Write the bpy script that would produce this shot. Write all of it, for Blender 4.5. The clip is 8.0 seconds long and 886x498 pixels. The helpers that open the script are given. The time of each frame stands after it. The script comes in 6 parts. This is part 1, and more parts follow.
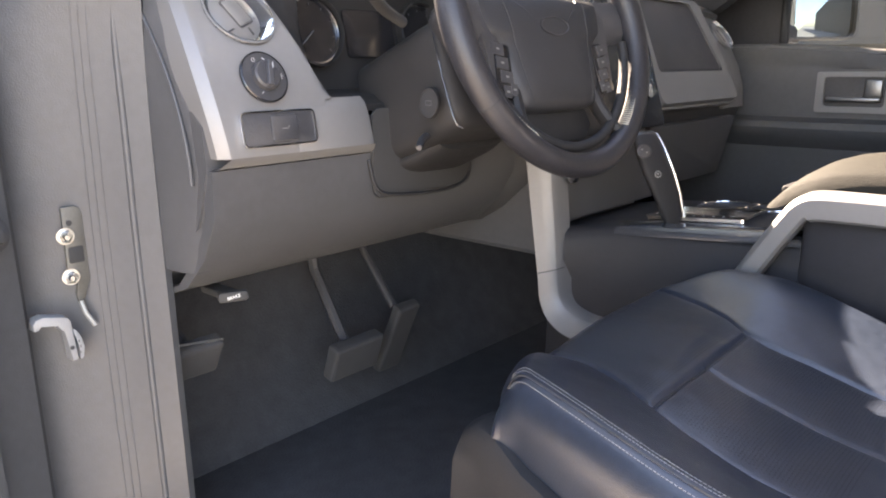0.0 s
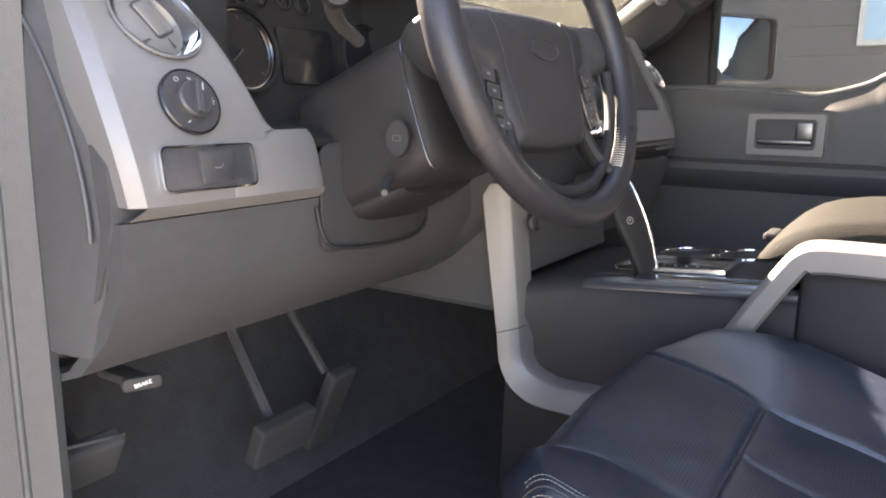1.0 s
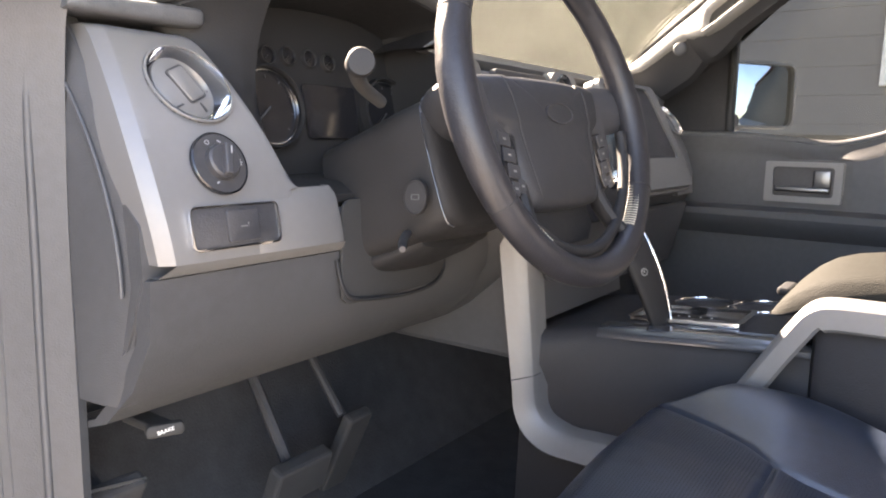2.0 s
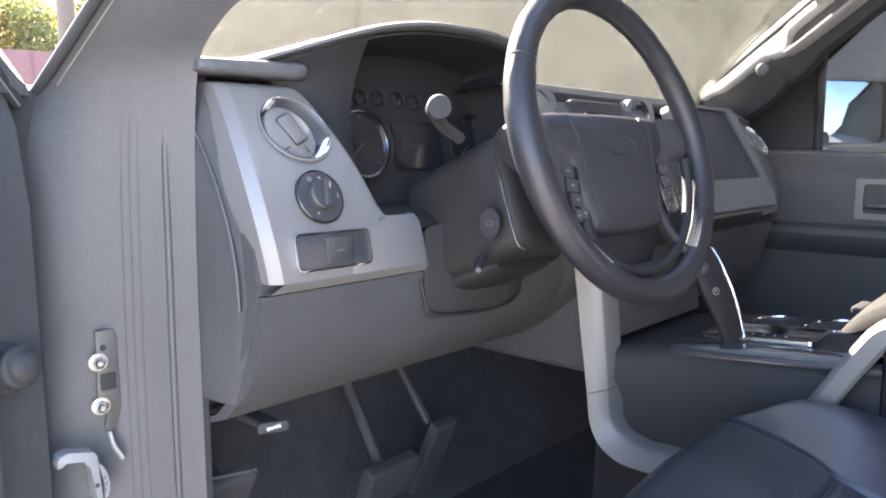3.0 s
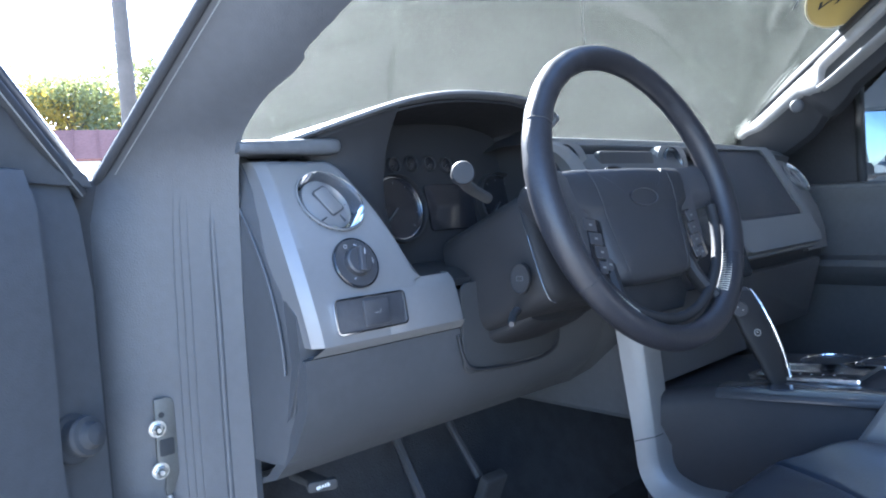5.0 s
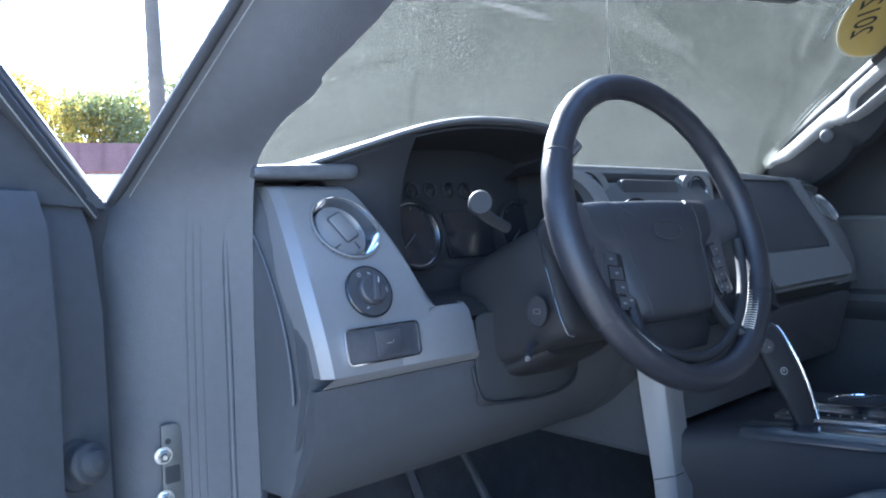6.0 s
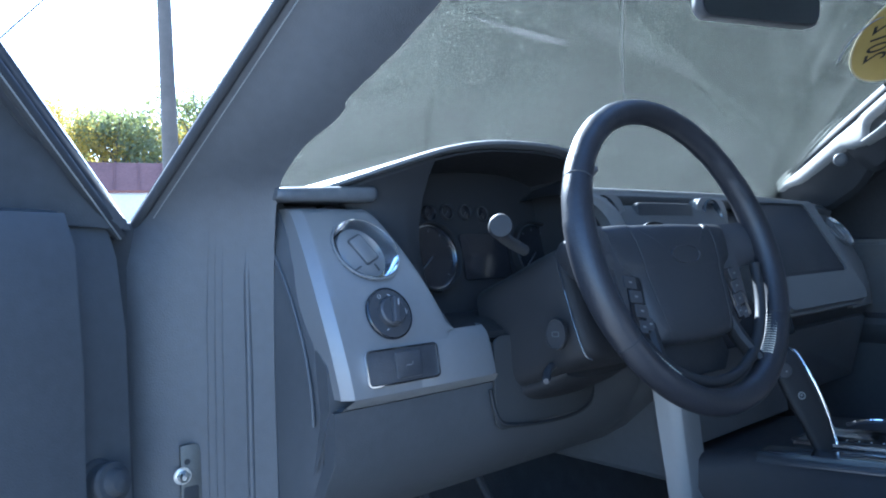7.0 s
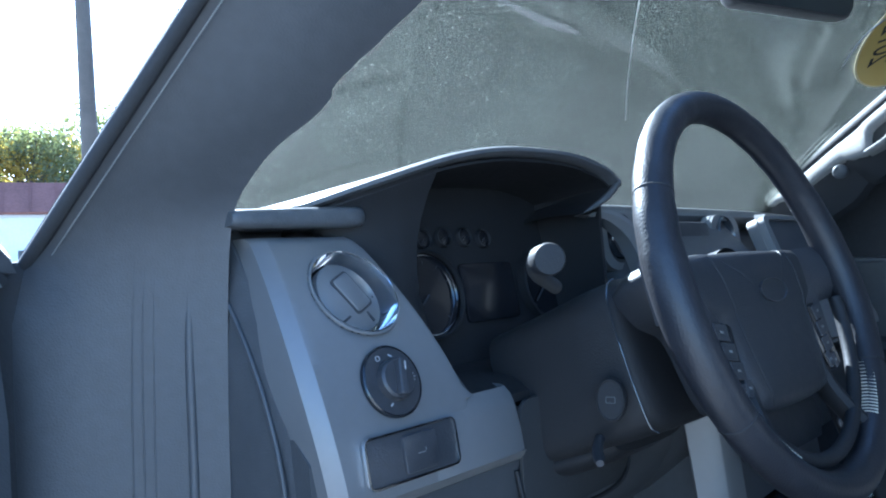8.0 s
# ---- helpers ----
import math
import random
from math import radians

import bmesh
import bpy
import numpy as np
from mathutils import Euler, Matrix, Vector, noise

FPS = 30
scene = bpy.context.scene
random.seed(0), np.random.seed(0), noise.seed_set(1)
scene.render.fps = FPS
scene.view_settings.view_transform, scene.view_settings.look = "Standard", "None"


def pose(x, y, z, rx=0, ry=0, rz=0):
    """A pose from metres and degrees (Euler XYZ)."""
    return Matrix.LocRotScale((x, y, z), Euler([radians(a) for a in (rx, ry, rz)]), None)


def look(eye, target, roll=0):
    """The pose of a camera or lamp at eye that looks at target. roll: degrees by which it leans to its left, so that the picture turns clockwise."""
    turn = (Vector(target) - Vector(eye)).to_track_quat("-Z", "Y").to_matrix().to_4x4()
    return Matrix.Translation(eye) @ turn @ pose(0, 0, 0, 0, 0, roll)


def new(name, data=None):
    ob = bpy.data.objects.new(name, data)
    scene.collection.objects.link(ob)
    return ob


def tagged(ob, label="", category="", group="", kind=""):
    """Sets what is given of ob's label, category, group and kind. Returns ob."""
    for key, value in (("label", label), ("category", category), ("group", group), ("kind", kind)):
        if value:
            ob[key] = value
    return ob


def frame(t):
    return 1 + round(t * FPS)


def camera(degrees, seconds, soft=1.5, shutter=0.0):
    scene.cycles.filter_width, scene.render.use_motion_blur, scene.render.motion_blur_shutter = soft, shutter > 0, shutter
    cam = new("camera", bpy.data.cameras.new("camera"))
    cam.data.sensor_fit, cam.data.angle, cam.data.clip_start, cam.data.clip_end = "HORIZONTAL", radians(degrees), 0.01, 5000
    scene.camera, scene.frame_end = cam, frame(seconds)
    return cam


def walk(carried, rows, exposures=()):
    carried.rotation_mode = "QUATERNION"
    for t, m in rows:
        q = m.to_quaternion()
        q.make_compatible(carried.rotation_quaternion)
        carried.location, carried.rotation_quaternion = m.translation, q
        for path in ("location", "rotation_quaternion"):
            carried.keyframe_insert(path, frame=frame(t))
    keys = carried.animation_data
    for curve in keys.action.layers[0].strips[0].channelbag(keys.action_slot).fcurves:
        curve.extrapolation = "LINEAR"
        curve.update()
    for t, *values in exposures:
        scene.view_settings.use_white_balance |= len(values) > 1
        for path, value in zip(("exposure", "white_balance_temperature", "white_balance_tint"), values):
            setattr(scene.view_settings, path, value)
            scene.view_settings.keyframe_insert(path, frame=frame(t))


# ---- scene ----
cam = camera(62.9, 8.0, 2.0)
PATH = [
    (0, (-1.183, -0.454, 1.297), (0.249, 0.853, 0.808), -0.6),
    (0.5, (-1.136, -0.322, 1.288), (0.42, 0.856, 0.852), -0.2),
    (1, (-1.111, -0.28, 1.286), (0.524, 0.805, 0.898), 0.6),
    (1.2, (-1.102, -0.279, 1.29), (0.549, 0.788, 0.923), 0.9),
    (2.3, (-1.142, -0.311, 1.326), (0.442, 0.879, 1.05), 1.3),
    (2.5, (-1.156, -0.328, 1.331), (0.393, 0.908, 1.061), 1.1),
    (3, (-1.178, -0.362, 1.332), (0.28, 0.982, 1.074), 0.0),
    (3.5, (-1.185, -0.383, 1.333), (0.201, 1.038, 1.093), -1.2),
    (4, (-1.192, -0.389, 1.338), (0.166, 1.064, 1.128), -2.4),
    (4.5, (-1.196, -0.398, 1.343), (0.17, 1.053, 1.182), -3.3),
    (5.8, (-1.163, -0.408, 1.352), (0.179, 1.073, 1.287), -2.5),
    (6, (-1.166, -0.395, 1.356), (0.159, 1.101, 1.295), -2.2),
    (6.5, (-1.178, -0.39, 1.353), (0.12, 1.131, 1.316), -1.7),
    (7, (-1.18, -0.391, 1.359), (0.131, 1.119, 1.355), -1.9),
    (7.5, (-1.165, -0.338, 1.347), (0.204, 1.119, 1.369), -2.4),
    (8, (-1.089, -0.179, 1.382), (0.355, 1.204, 1.418), -2.9),
]
walk(cam, [(t, look(eye, target, roll)) for t, eye, target, roll in PATH], [(0.0, 4.2, 7900, 22), (1.2, 4.2, 7800, 22), (2.5, 4.25, 7700, 22), (3.0, 4.2, 6700, 20), (3.5, 4.25, 6900, 21), (4.0, 4.15, 6900, 20), (4.5, 4.0, 5550, 14), (6.0, 3.5, 5050, 12), (6.5, 3.4, 5250, 13), (7.0, 3.1, 4650, 8), (8.0, 2.85, 4650, 6)])

# ---- sky and sun ----
SUN_AZ, SUN_EL = 15.0, 36.0          # degrees from straight ahead (plus: to the right), and up
world = bpy.data.worlds.new("sky")
scene.world = world
world.use_nodes = True
wn = world.node_tree.nodes
wl = world.node_tree.links
sky = wn.new("ShaderNodeTexSky")
sky.sky_type, sky.sun_disc = "NISHITA", False
sky.sun_elevation, sky.sun_rotation = radians(SUN_EL), radians(SUN_AZ)
sky.air_density, sky.dust_density = 1.0, 0.8
wn["Background"].inputs["Strength"].default_value = 0.115
wl.new(sky.outputs["Color"], wn["Background"].inputs["Color"])
sun_data = bpy.data.lights.new("sun", "SUN")
sun_data.energy, sun_data.angle, sun_data.color = 4.8, radians(0.5), (1.0, 0.93, 0.81)
sun = new("sun", sun_data)
s_az, s_el = radians(SUN_AZ), radians(SUN_EL)
SUN_WAY = Vector((math.sin(s_az) * math.cos(s_el), math.cos(s_az) * math.cos(s_el), math.sin(s_el)))
sun.matrix_world = look(SUN_WAY * 50, (0, 0, 0))


# ---- materials ----
def mat(name, color, rough=0.5, metal=0.0, vary=0.15, scale=8.0, bump=0.0, bump_scale=300.0, spec=0.5, dust=0.0, coat=0.0):
    """A painted, moulded or metal surface: colour that varies at two scales, grain relief, and a thin layer of pale dust."""
    m = bpy.data.materials.new(name)
    m.use_nodes = True
    n, l = m.node_tree.nodes, m.node_tree.links
    p = n["Principled BSDF"]
    p.inputs["Roughness"].default_value, p.inputs["Metallic"].default_value = rough, metal
    p.inputs["Specular IOR Level"].default_value = spec
    p.inputs["Coat Weight"].default_value = coat
    co = n.new("ShaderNodeTexCoord")
    big, small = n.new("ShaderNodeTexNoise"), n.new("ShaderNodeTexNoise")
    big.inputs["Scale"].default_value, small.inputs["Scale"].default_value = scale, scale * 14
    big.inputs["Detail"].default_value = small.inputs["Detail"].default_value = 4
    for t in (big, small):
        l.new(co.outputs["Object"], t.inputs["Vector"])
    add = n.new("ShaderNodeMath")
    add.operation = "ADD"
    l.new(big.outputs["Fac"], add.inputs[0])
    l.new(small.outputs["Fac"], add.inputs[1])
    ramp = n.new("ShaderNodeMapRange")
    ramp.inputs["From Min"].default_value, ramp.inputs["From Max"].default_value = 0.6, 1.4
    l.new(add.outputs[0], ramp.inputs["Value"])
    mix = n.new("ShaderNodeMix")
    mix.data_type = "RGBA"
    c = Vector(color)
    lo, hi = c * (1 - vary), c * (1 + vary) + Vector((dust, dust, dust * 0.95))
    mix.inputs["A"].default_value, mix.inputs["B"].default_value = (*lo, 1), (*hi, 1)
    l.new(ramp.outputs["Result"], mix.inputs["Factor"])
    l.new(mix.outputs["Result"], p.inputs["Base Color"])
    rr = n.new("ShaderNodeMapRange")
    rr.inputs["To Min"].default_value, rr.inputs["To Max"].default_value = rough * 0.85, min(1, rough * 1.2)
    l.new(small.outputs["Fac"], rr.inputs["Value"])
    l.new(rr.outputs["Result"], p.inputs["Roughness"])
    if bump:
        v, b = n.new("ShaderNodeTexVoronoi"), n.new("ShaderNodeBump")
        v.inputs["Scale"].default_value = bump_scale
        l.new(co.outputs["Object"], v.inputs["Vector"])
        b.inputs["Strength"].default_value, b.inputs["Distance"].default_value = bump, 0.001
        l.new(v.outputs["Distance"], b.inputs["Height"])
        l.new(b.outputs["Normal"], p.inputs["Normal"])
    return m


def glass(name, dust=0.0, tint=(1, 1, 1), speck=0.0):
    """A clear pane: see-through, a glancing reflection, and a film of dust that scatters the light that falls on it."""
    m = bpy.data.materials.new(name)
    m.use_nodes = True
    n, l = m.node_tree.nodes, m.node_tree.links
    n.remove(n["Principled BSDF"])
    out = n["Material Output"]
    clear, gloss, fr, mix = n.new("ShaderNodeBsdfTransparent"), n.new("ShaderNodeBsdfGlossy"), n.new("ShaderNodeFresnel"), n.new("ShaderNodeMixShader")
    clear.inputs["Color"].default_value = (*tint, 1)
    gloss.inputs["Roughness"].default_value = 0.08 if dust else 0.02
    fr.inputs["IOR"].default_value = 1.30
    l.new(fr.outputs[0], mix.inputs[0])
    l.new(clear.outputs[0], mix.inputs[1])
    l.new(gloss.outputs[0], mix.inputs[2])
    last = mix
    if dust:
        co = n.new("ShaderNodeTexCoord")
        film, spots, streak = n.new("ShaderNodeTexNoise"), n.new("ShaderNodeTexVoronoi"), n.new("ShaderNodeTexNoise")
        film.inputs["Scale"].default_value, film.inputs["Detail"].default_value = 4.0, 10
        streak.inputs["Scale"].default_value, streak.inputs["Detail"].default_value = 60.0, 3
        spots.inputs["Scale"].default_value = 185.0
        for t in (film, spots, streak):
            l.new(co.outputs["Object"], t.inputs["Vector"])
        a = n.new("ShaderNodeMapRange")
        a.inputs["From Min"].default_value, a.inputs["From Max"].default_value = 0.25, 0.75
        a.inputs["To Min"].default_value, a.inputs["To Max"].default_value = dust * 0.55, dust * 1.45
        l.new(film.outputs["Fac"], a.inputs["Value"])
        sm = n.new("ShaderNodeMapRange")
        sm.inputs["From Min"].default_value, sm.inputs["From Max"].default_value = 0.3, 0.7
        sm.inputs["To Min"].default_value, sm.inputs["To Max"].default_value = 0.80, 1.20
        l.new(streak.outputs["Fac"], sm.inputs["Value"])
        k = n.new("ShaderNodeMath")
        k.operation = "MULTIPLY"
        l.new(a.outputs["Result"], k.inputs[0])
        l.new(sm.outputs["Result"], k.inputs[1])
        s = n.new("ShaderNodeMapRange")
        s.inputs["From Min"].default_value, s.inputs["From Max"].default_value = 0.07, 0.17
        s.inputs["To Min"].default_value, s.inputs["To Max"].default_value = speck, 0.0
        l.new(spots.outputs["Distance"], s.inputs["Value"])
        rare = n.new("ShaderNodeSeparateColor")
        l.new(spots.outputs["Color"], rare.inputs[0])
        few = n.new("ShaderNodeMapRange")
        few.inputs["From Min"].default_value, few.inputs["From Max"].default_value = 0.50, 1.0
        l.new(rare.outputs[0], few.inputs["Value"])
        some = n.new("ShaderNodeMath")
        some.operation = "MULTIPLY"
        l.new(s.outputs["Result"], some.inputs[0])
        l.new(few.outputs["Result"], some.inputs[1])
        w = n.new("ShaderNodeMath")
        w.operation = "ADD"
        w.use_clamp = True
        l.new(k.outputs[0], w.inputs[0])
        l.new(some.outputs[0], w.inputs[1])
        dif, tra, half, mix2 = n.new("ShaderNodeBsdfDiffuse"), n.new("ShaderNodeBsdfTranslucent"), n.new("ShaderNodeMixShader"), n.new("ShaderNodeMixShader")
        for d in (dif, tra):
            d.inputs["Color"].default_value = (0.56, 0.60, 0.54, 1)
        half.inputs[0].default_value = 0.6
        l.new(dif.outputs[0], half.inputs[1])
        l.new(tra.outputs[0], half.inputs[2])
        l.new(w.outputs[0], mix2.inputs[0])
        l.new(mix.outputs[0], mix2.inputs[1])
        l.new(half.outputs[0], mix2.inputs[2])
        last = mix2
    l.new(last.outputs[0], out.inputs["Surface"])
    return m


DASH = mat("charcoal moulded plastic", (0.048, 0.049, 0.052), 0.52, 0, 0.10, 6, 0.2, 600, dust=0.01)
DASH_TOP = mat("soft grained dash skin", (0.065, 0.067, 0.071), 0.48, 0, 0.2, 6, 0.3, 650, dust=0.015)
DARK = mat("black plastic", (0.035, 0.035, 0.038), 0.45, 0, 0.25, 10, 0.2, 500)
GLOSS = mat("gloss black plastic", (0.012, 0.012, 0.014), 0.16, 0, 0.2, 10)
SILVER = mat("satin silver paint", (0.165, 0.163, 0.162), 0.45, 0.3, 0.06, 9, 0.08, 900)
GRAPHITE = mat("satin graphite trim", (0.06, 0.065, 0.075), 0.20, 0.4, 0.05, 12, coat=0.6)
BLACKTRIM = mat("black satin trim", (0.016, 0.016, 0.017), 0.6, 0, 0.2, 9, 0.2, 600, spec=0.3)
DULL_CHROME = mat("dull chrome", (0.22, 0.22, 0.22), 0.36, 1.0, 0.05, 20)
CHROME = mat("bright chrome", (0.82, 0.83, 0.85), 0.10, 1.0, 0.04, 20)
LEATHER = mat("black seat leather", (0.011, 0.017, 0.029), 0.34, 0, 0.25, 7, 0.18, 700, spec=0.7, dust=0.003)
VINYL = mat("pebbled black vinyl", (0.013, 0.013, 0.011), 0.70, 0, 0.10, 9, 0.50, 800, spec=0.12)
CONSOLE = mat("black console plastic", (0.012, 0.012, 0.015), 0.55, 0, 0.2, 7, 0.2, 600, spec=0.35, dust=0.003)
WHEEL = mat("black wheel leather", (0.016, 0.016, 0.019), 0.42, 0, 0.3, 14, 0.18, 480, spec=0.4)
CREAM = mat("cream wheel thread", (0.56, 0.51, 0.40), 0.7, 0, 0.12, 80)
THREAD = mat("pale grey thread", (0.20, 0.20, 0.20), 0.8, 0, 0.15, 60)
CARPET = mat("dark grey carpet", (0.034, 0.034, 0.037), 0.95, 0, 0.4, 25, 0.8, 260)
TRIMCLOTH = mat("grey pillar trim", (0.16, 0.155, 0.145), 0.7, 0, 0.12, 9, 0.4, 600)
HEADLINER = mat("light grey headliner", (0.45, 0.44, 0.41), 0.95, 0, 0.08, 12, 0.4, 700)
PAINT = mat("black body paint", (0.04, 0.041, 0.045), 0.30, 0, 0.25, 5, dust=0.012, coat=0.6)
RUBBER = mat("black rubber seal", (0.03, 0.03, 0.031), 0.85, 0, 0.3, 14, 0.2, 300)
ZINC = mat("pale zinc coated steel", (0.24, 0.24, 0.24), 0.5, 0.2, 0.12, 40)
STEEL = mat("zinc plated steel", (0.42, 0.41, 0.38), 0.34, 0.9, 0.15, 40)
HINGE_STEEL = mat("dull olive primed steel", (0.105, 0.100, 0.088), 0.5, 0.3, 0.2, 25)
GREYMETAL = mat("painted grey steel", (0.22, 0.22, 0.21), 0.5, 0.2, 0.15, 20)
AIRBAG = mat("black grained airbag skin", (0.018, 0.019, 0.022), 0.5, 0, 0.2, 8, 0.2, 700)
GREYPRINT = mat("pale grey print", (0.36, 0.36, 0.36), 0.6, 0, 0.05, 30)
WHITE = mat("white print", (0.8, 0.8, 0.78), 0.6, 0, 0.04, 30)
YELLOW = mat("yellow sticker paper", (0.42, 0.31, 0.08), 0.6, 0, 0.08, 20)
RIMPALE = mat("pale cream print", (0.48, 0.42, 0.26), 0.6, 0, 0.05, 30)
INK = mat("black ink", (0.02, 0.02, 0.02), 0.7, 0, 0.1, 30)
WINDSHIELD = glass("dusty windshield glass", 0.0080, (0.46, 0.48, 0.43), 0.85)
SIDE_GLASS = glass("side window glass", 0.006, (0.73, 0.75, 0.74), 0.02)
SMEAR = glass("smeared dust film", 0.006, (0.98, 0.98, 0.98), 0.05)
MIRROR = mat("tinted mirror glass", (0.14, 0.17, 0.20), 0.02, 1.0, 0.02, 10)
GROUND = mat("pale gravel and dust", (0.41, 0.38, 0.335), 0.95, 0, 0.3, 1.5, 0.8, 40)
ROOF_RED = mat("weathered red metal roof", (0.17, 0.085, 0.07), 0.9, 0, 0.25, 0.6, spec=0.1)
WALL_WHITE = mat("white painted siding", (0.55, 0.56, 0.56), 0.8, 0, 0.10, 0.8, spec=0.2)
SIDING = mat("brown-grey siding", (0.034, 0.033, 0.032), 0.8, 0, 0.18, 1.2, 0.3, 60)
PANE_BLUE = mat("sky-blue window film", (0.11, 0.19, 0.25), 0.3, 0, 0.1, 3)
WOOD_POLE = mat("weathered pole wood", (0.075, 0.065, 0.055), 0.9, 0, 0.3, 3, 0.5, 60)
BARK = mat("grey bark", (0.12, 0.10, 0.08), 0.95, 0, 0.3, 6, 0.5, 30)
def leaf_mat(name, color):
    """Thin leaves: some light passes through them."""
    m = mat(name, color, 0.7, 0, 0.45, 0.7)
    n, l = m.node_tree.nodes, m.node_tree.links
    p = n["Principled BSDF"]
    tr, mx = n.new("ShaderNodeBsdfTranslucent"), n.new("ShaderNodeMixShader")
    tr.inputs["Color"].default_value = (color[0] * 2.2, color[1] * 2.2, color[2] * 1.2, 1)
    mx.inputs[0].default_value = 0.5
    l.new(p.outputs[0], mx.inputs[1])
    l.new(tr.outputs[0], mx.inputs[2])
    l.new(mx.outputs[0], n["Material Output"].inputs["Surface"])
    return m


LEAF = [leaf_mat("green leaves", (0.13, 0.135, 0.060)), leaf_mat("yellow-green leaves", (0.27, 0.205, 0.060)), leaf_mat("dull green leaves", (0.13, 0.14, 0.085))]


# ---- building helpers ----
from mathutils.bvhtree import BVHTree


def part(name, bm, material, parent=None, label="", smooth=None):
    me = bpy.data.meshes.new(name)
    bmesh.ops.recalc_face_normals(bm, faces=bm.faces)
    bm.to_mesh(me)
    bm.free()
    me.materials.append(material)
    ob = new(name, me)
    if parent is not None:
        ob.parent = parent
    if label:
        ob["label"] = label
    if smooth is not None:
        me.polygons.foreach_set("use_smooth", [True] * len(me.polygons))
        me.set_sharp_from_angle(angle=radians(smooth))
    return ob


def thing(name, label, category, at=(0, 0, 0), group="", kind=""):
    ob = new(name)
    ob.empty_display_size = 0.05
    ob.location = at
    tagged(ob, label, category, group, kind)
    return ob


def shared(name, me, parent, m):
    ob = new(name, me)
    ob.parent = parent
    ob.matrix_local = m
    return ob


def box(x0, x1, y0, y1, z0, z1, bev=0.0, seg=2, bm=None, m=None):
    b = bmesh.new()
    bmesh.ops.create_cube(b, size=1)
    for v in b.verts:
        v.co = Vector(((x0 + x1) / 2 + v.co.x * (x1 - x0), (y0 + y1) / 2 + v.co.y * (y1 - y0), (z0 + z1) / 2 + v.co.z * (z1 - z0)))
    if bev:
        bmesh.ops.bevel(b, geom=b.edges[:], offset=bev, segments=seg, affect="EDGES", profile=0.5)
    if m is not None:
        b.transform(m)
    return join(bm, b)


def join(bm, b):
    if bm is None:
        return b
    me = bpy.data.meshes.new("tmp")
    b.to_mesh(me)
    b.free()
    bm.from_mesh(me)
    bpy.data.meshes.remove(me)
    return bm


def rings(rows, close=False, cap=False, bm=None):
    """A skin over rows of points; close joins each row's ends, cap fills the first and the last row."""
    b = bmesh.new()
    vs = [[b.verts.new(p) for p in r] for r in rows]
    n = len(rows[0])
    for a, c in zip(vs, vs[1:]):
        for i in range(n if close else n - 1):
            j = (i + 1) % n
            b.faces.new((a[i], a[j], c[j], c[i]))
    if cap:
        b.faces.new(vs[0])
        b.faces.new(vs[-1])
    return join(bm, b)


def slab(rows, thick, way, bm=None):
    """An open skin over rows of points, given thickness along way (a vector)."""
    way = Vector(way) * thick
    out = [list(r) + [Vector(p) + way for p in reversed(r)] for r in rows]
    return rings(out, close=True, cap=True, bm=bm)


def prism(outline, depth, bev=0.0, m=None, bm=None, seg=2):
    """An outline in the local xy plane, pulled up to z = depth, its upper edge rounded."""
    b = bmesh.new()
    lo = [b.verts.new((x, y, 0)) for x, y in outline]
    hi = [b.verts.new((x, y, depth)) for x, y in outline]
    n = len(lo)
    b.faces.new(lo)
    top = b.faces.new(hi)
    for i in range(n):
        b.faces.new((lo[i], lo[(i + 1) % n], hi[(i + 1) % n], hi[i]))
    if bev:
        bmesh.ops.bevel(b, geom=top.edges[:], offset=bev, segments=seg, affect="EDGES", profile=0.5)
    if m is not None:
        b.transform(m)
    return join(bm, b)


def rounded(x0, x1, y0, y1, r, n=5):
    pts = []
    for cx, cy, a in ((x1 - r, y1 - r, 0), (x0 + r, y1 - r, 90), (x0 + r, y0 + r, 180), (x1 - r, y0 + r, 270)):
        for i in range(n + 1):
            t = radians(a + 90 * i / n)
            pts.append((cx + r * math.cos(t), cy + r * math.sin(t)))
    return pts


def frame_ring(outer, inner, depth, m=None, bm=None, bev=0.0):
    """A flat frame between two outlines with as many points each."""
    rows = []
    for o, i in zip(outer, inner):
        rows.append([Vector((*o, 0)), Vector((*o, depth - bev)), Vector((o[0] * (1 - bev * 4) + i[0] * bev * 4, o[1] * (1 - bev * 4) + i[1] * bev * 4, depth)),
                     Vector((*i, depth)), Vector((*i, 0))])
    rows.append(rows[0])
    b = rings(rows, close=True)
    bmesh.ops.remove_doubles(b, verts=b.verts, dist=1e-6)
    if m is not None:
        b.transform(m)
    return join(bm, b)


def lathe(profile, m=None, n=40, bm=None, cap=False):
    """Turns (radius, height) pairs about the local z axis."""
    rows = [[Vector((r * math.cos(2 * math.pi * i / n), r * math.sin(2 * math.pi * i / n), h)) for i in range(n)] for r, h in profile]
    b = rings(rows, close=True, cap=cap)
    if m is not None:
        b.transform(m)
    return join(bm, b)


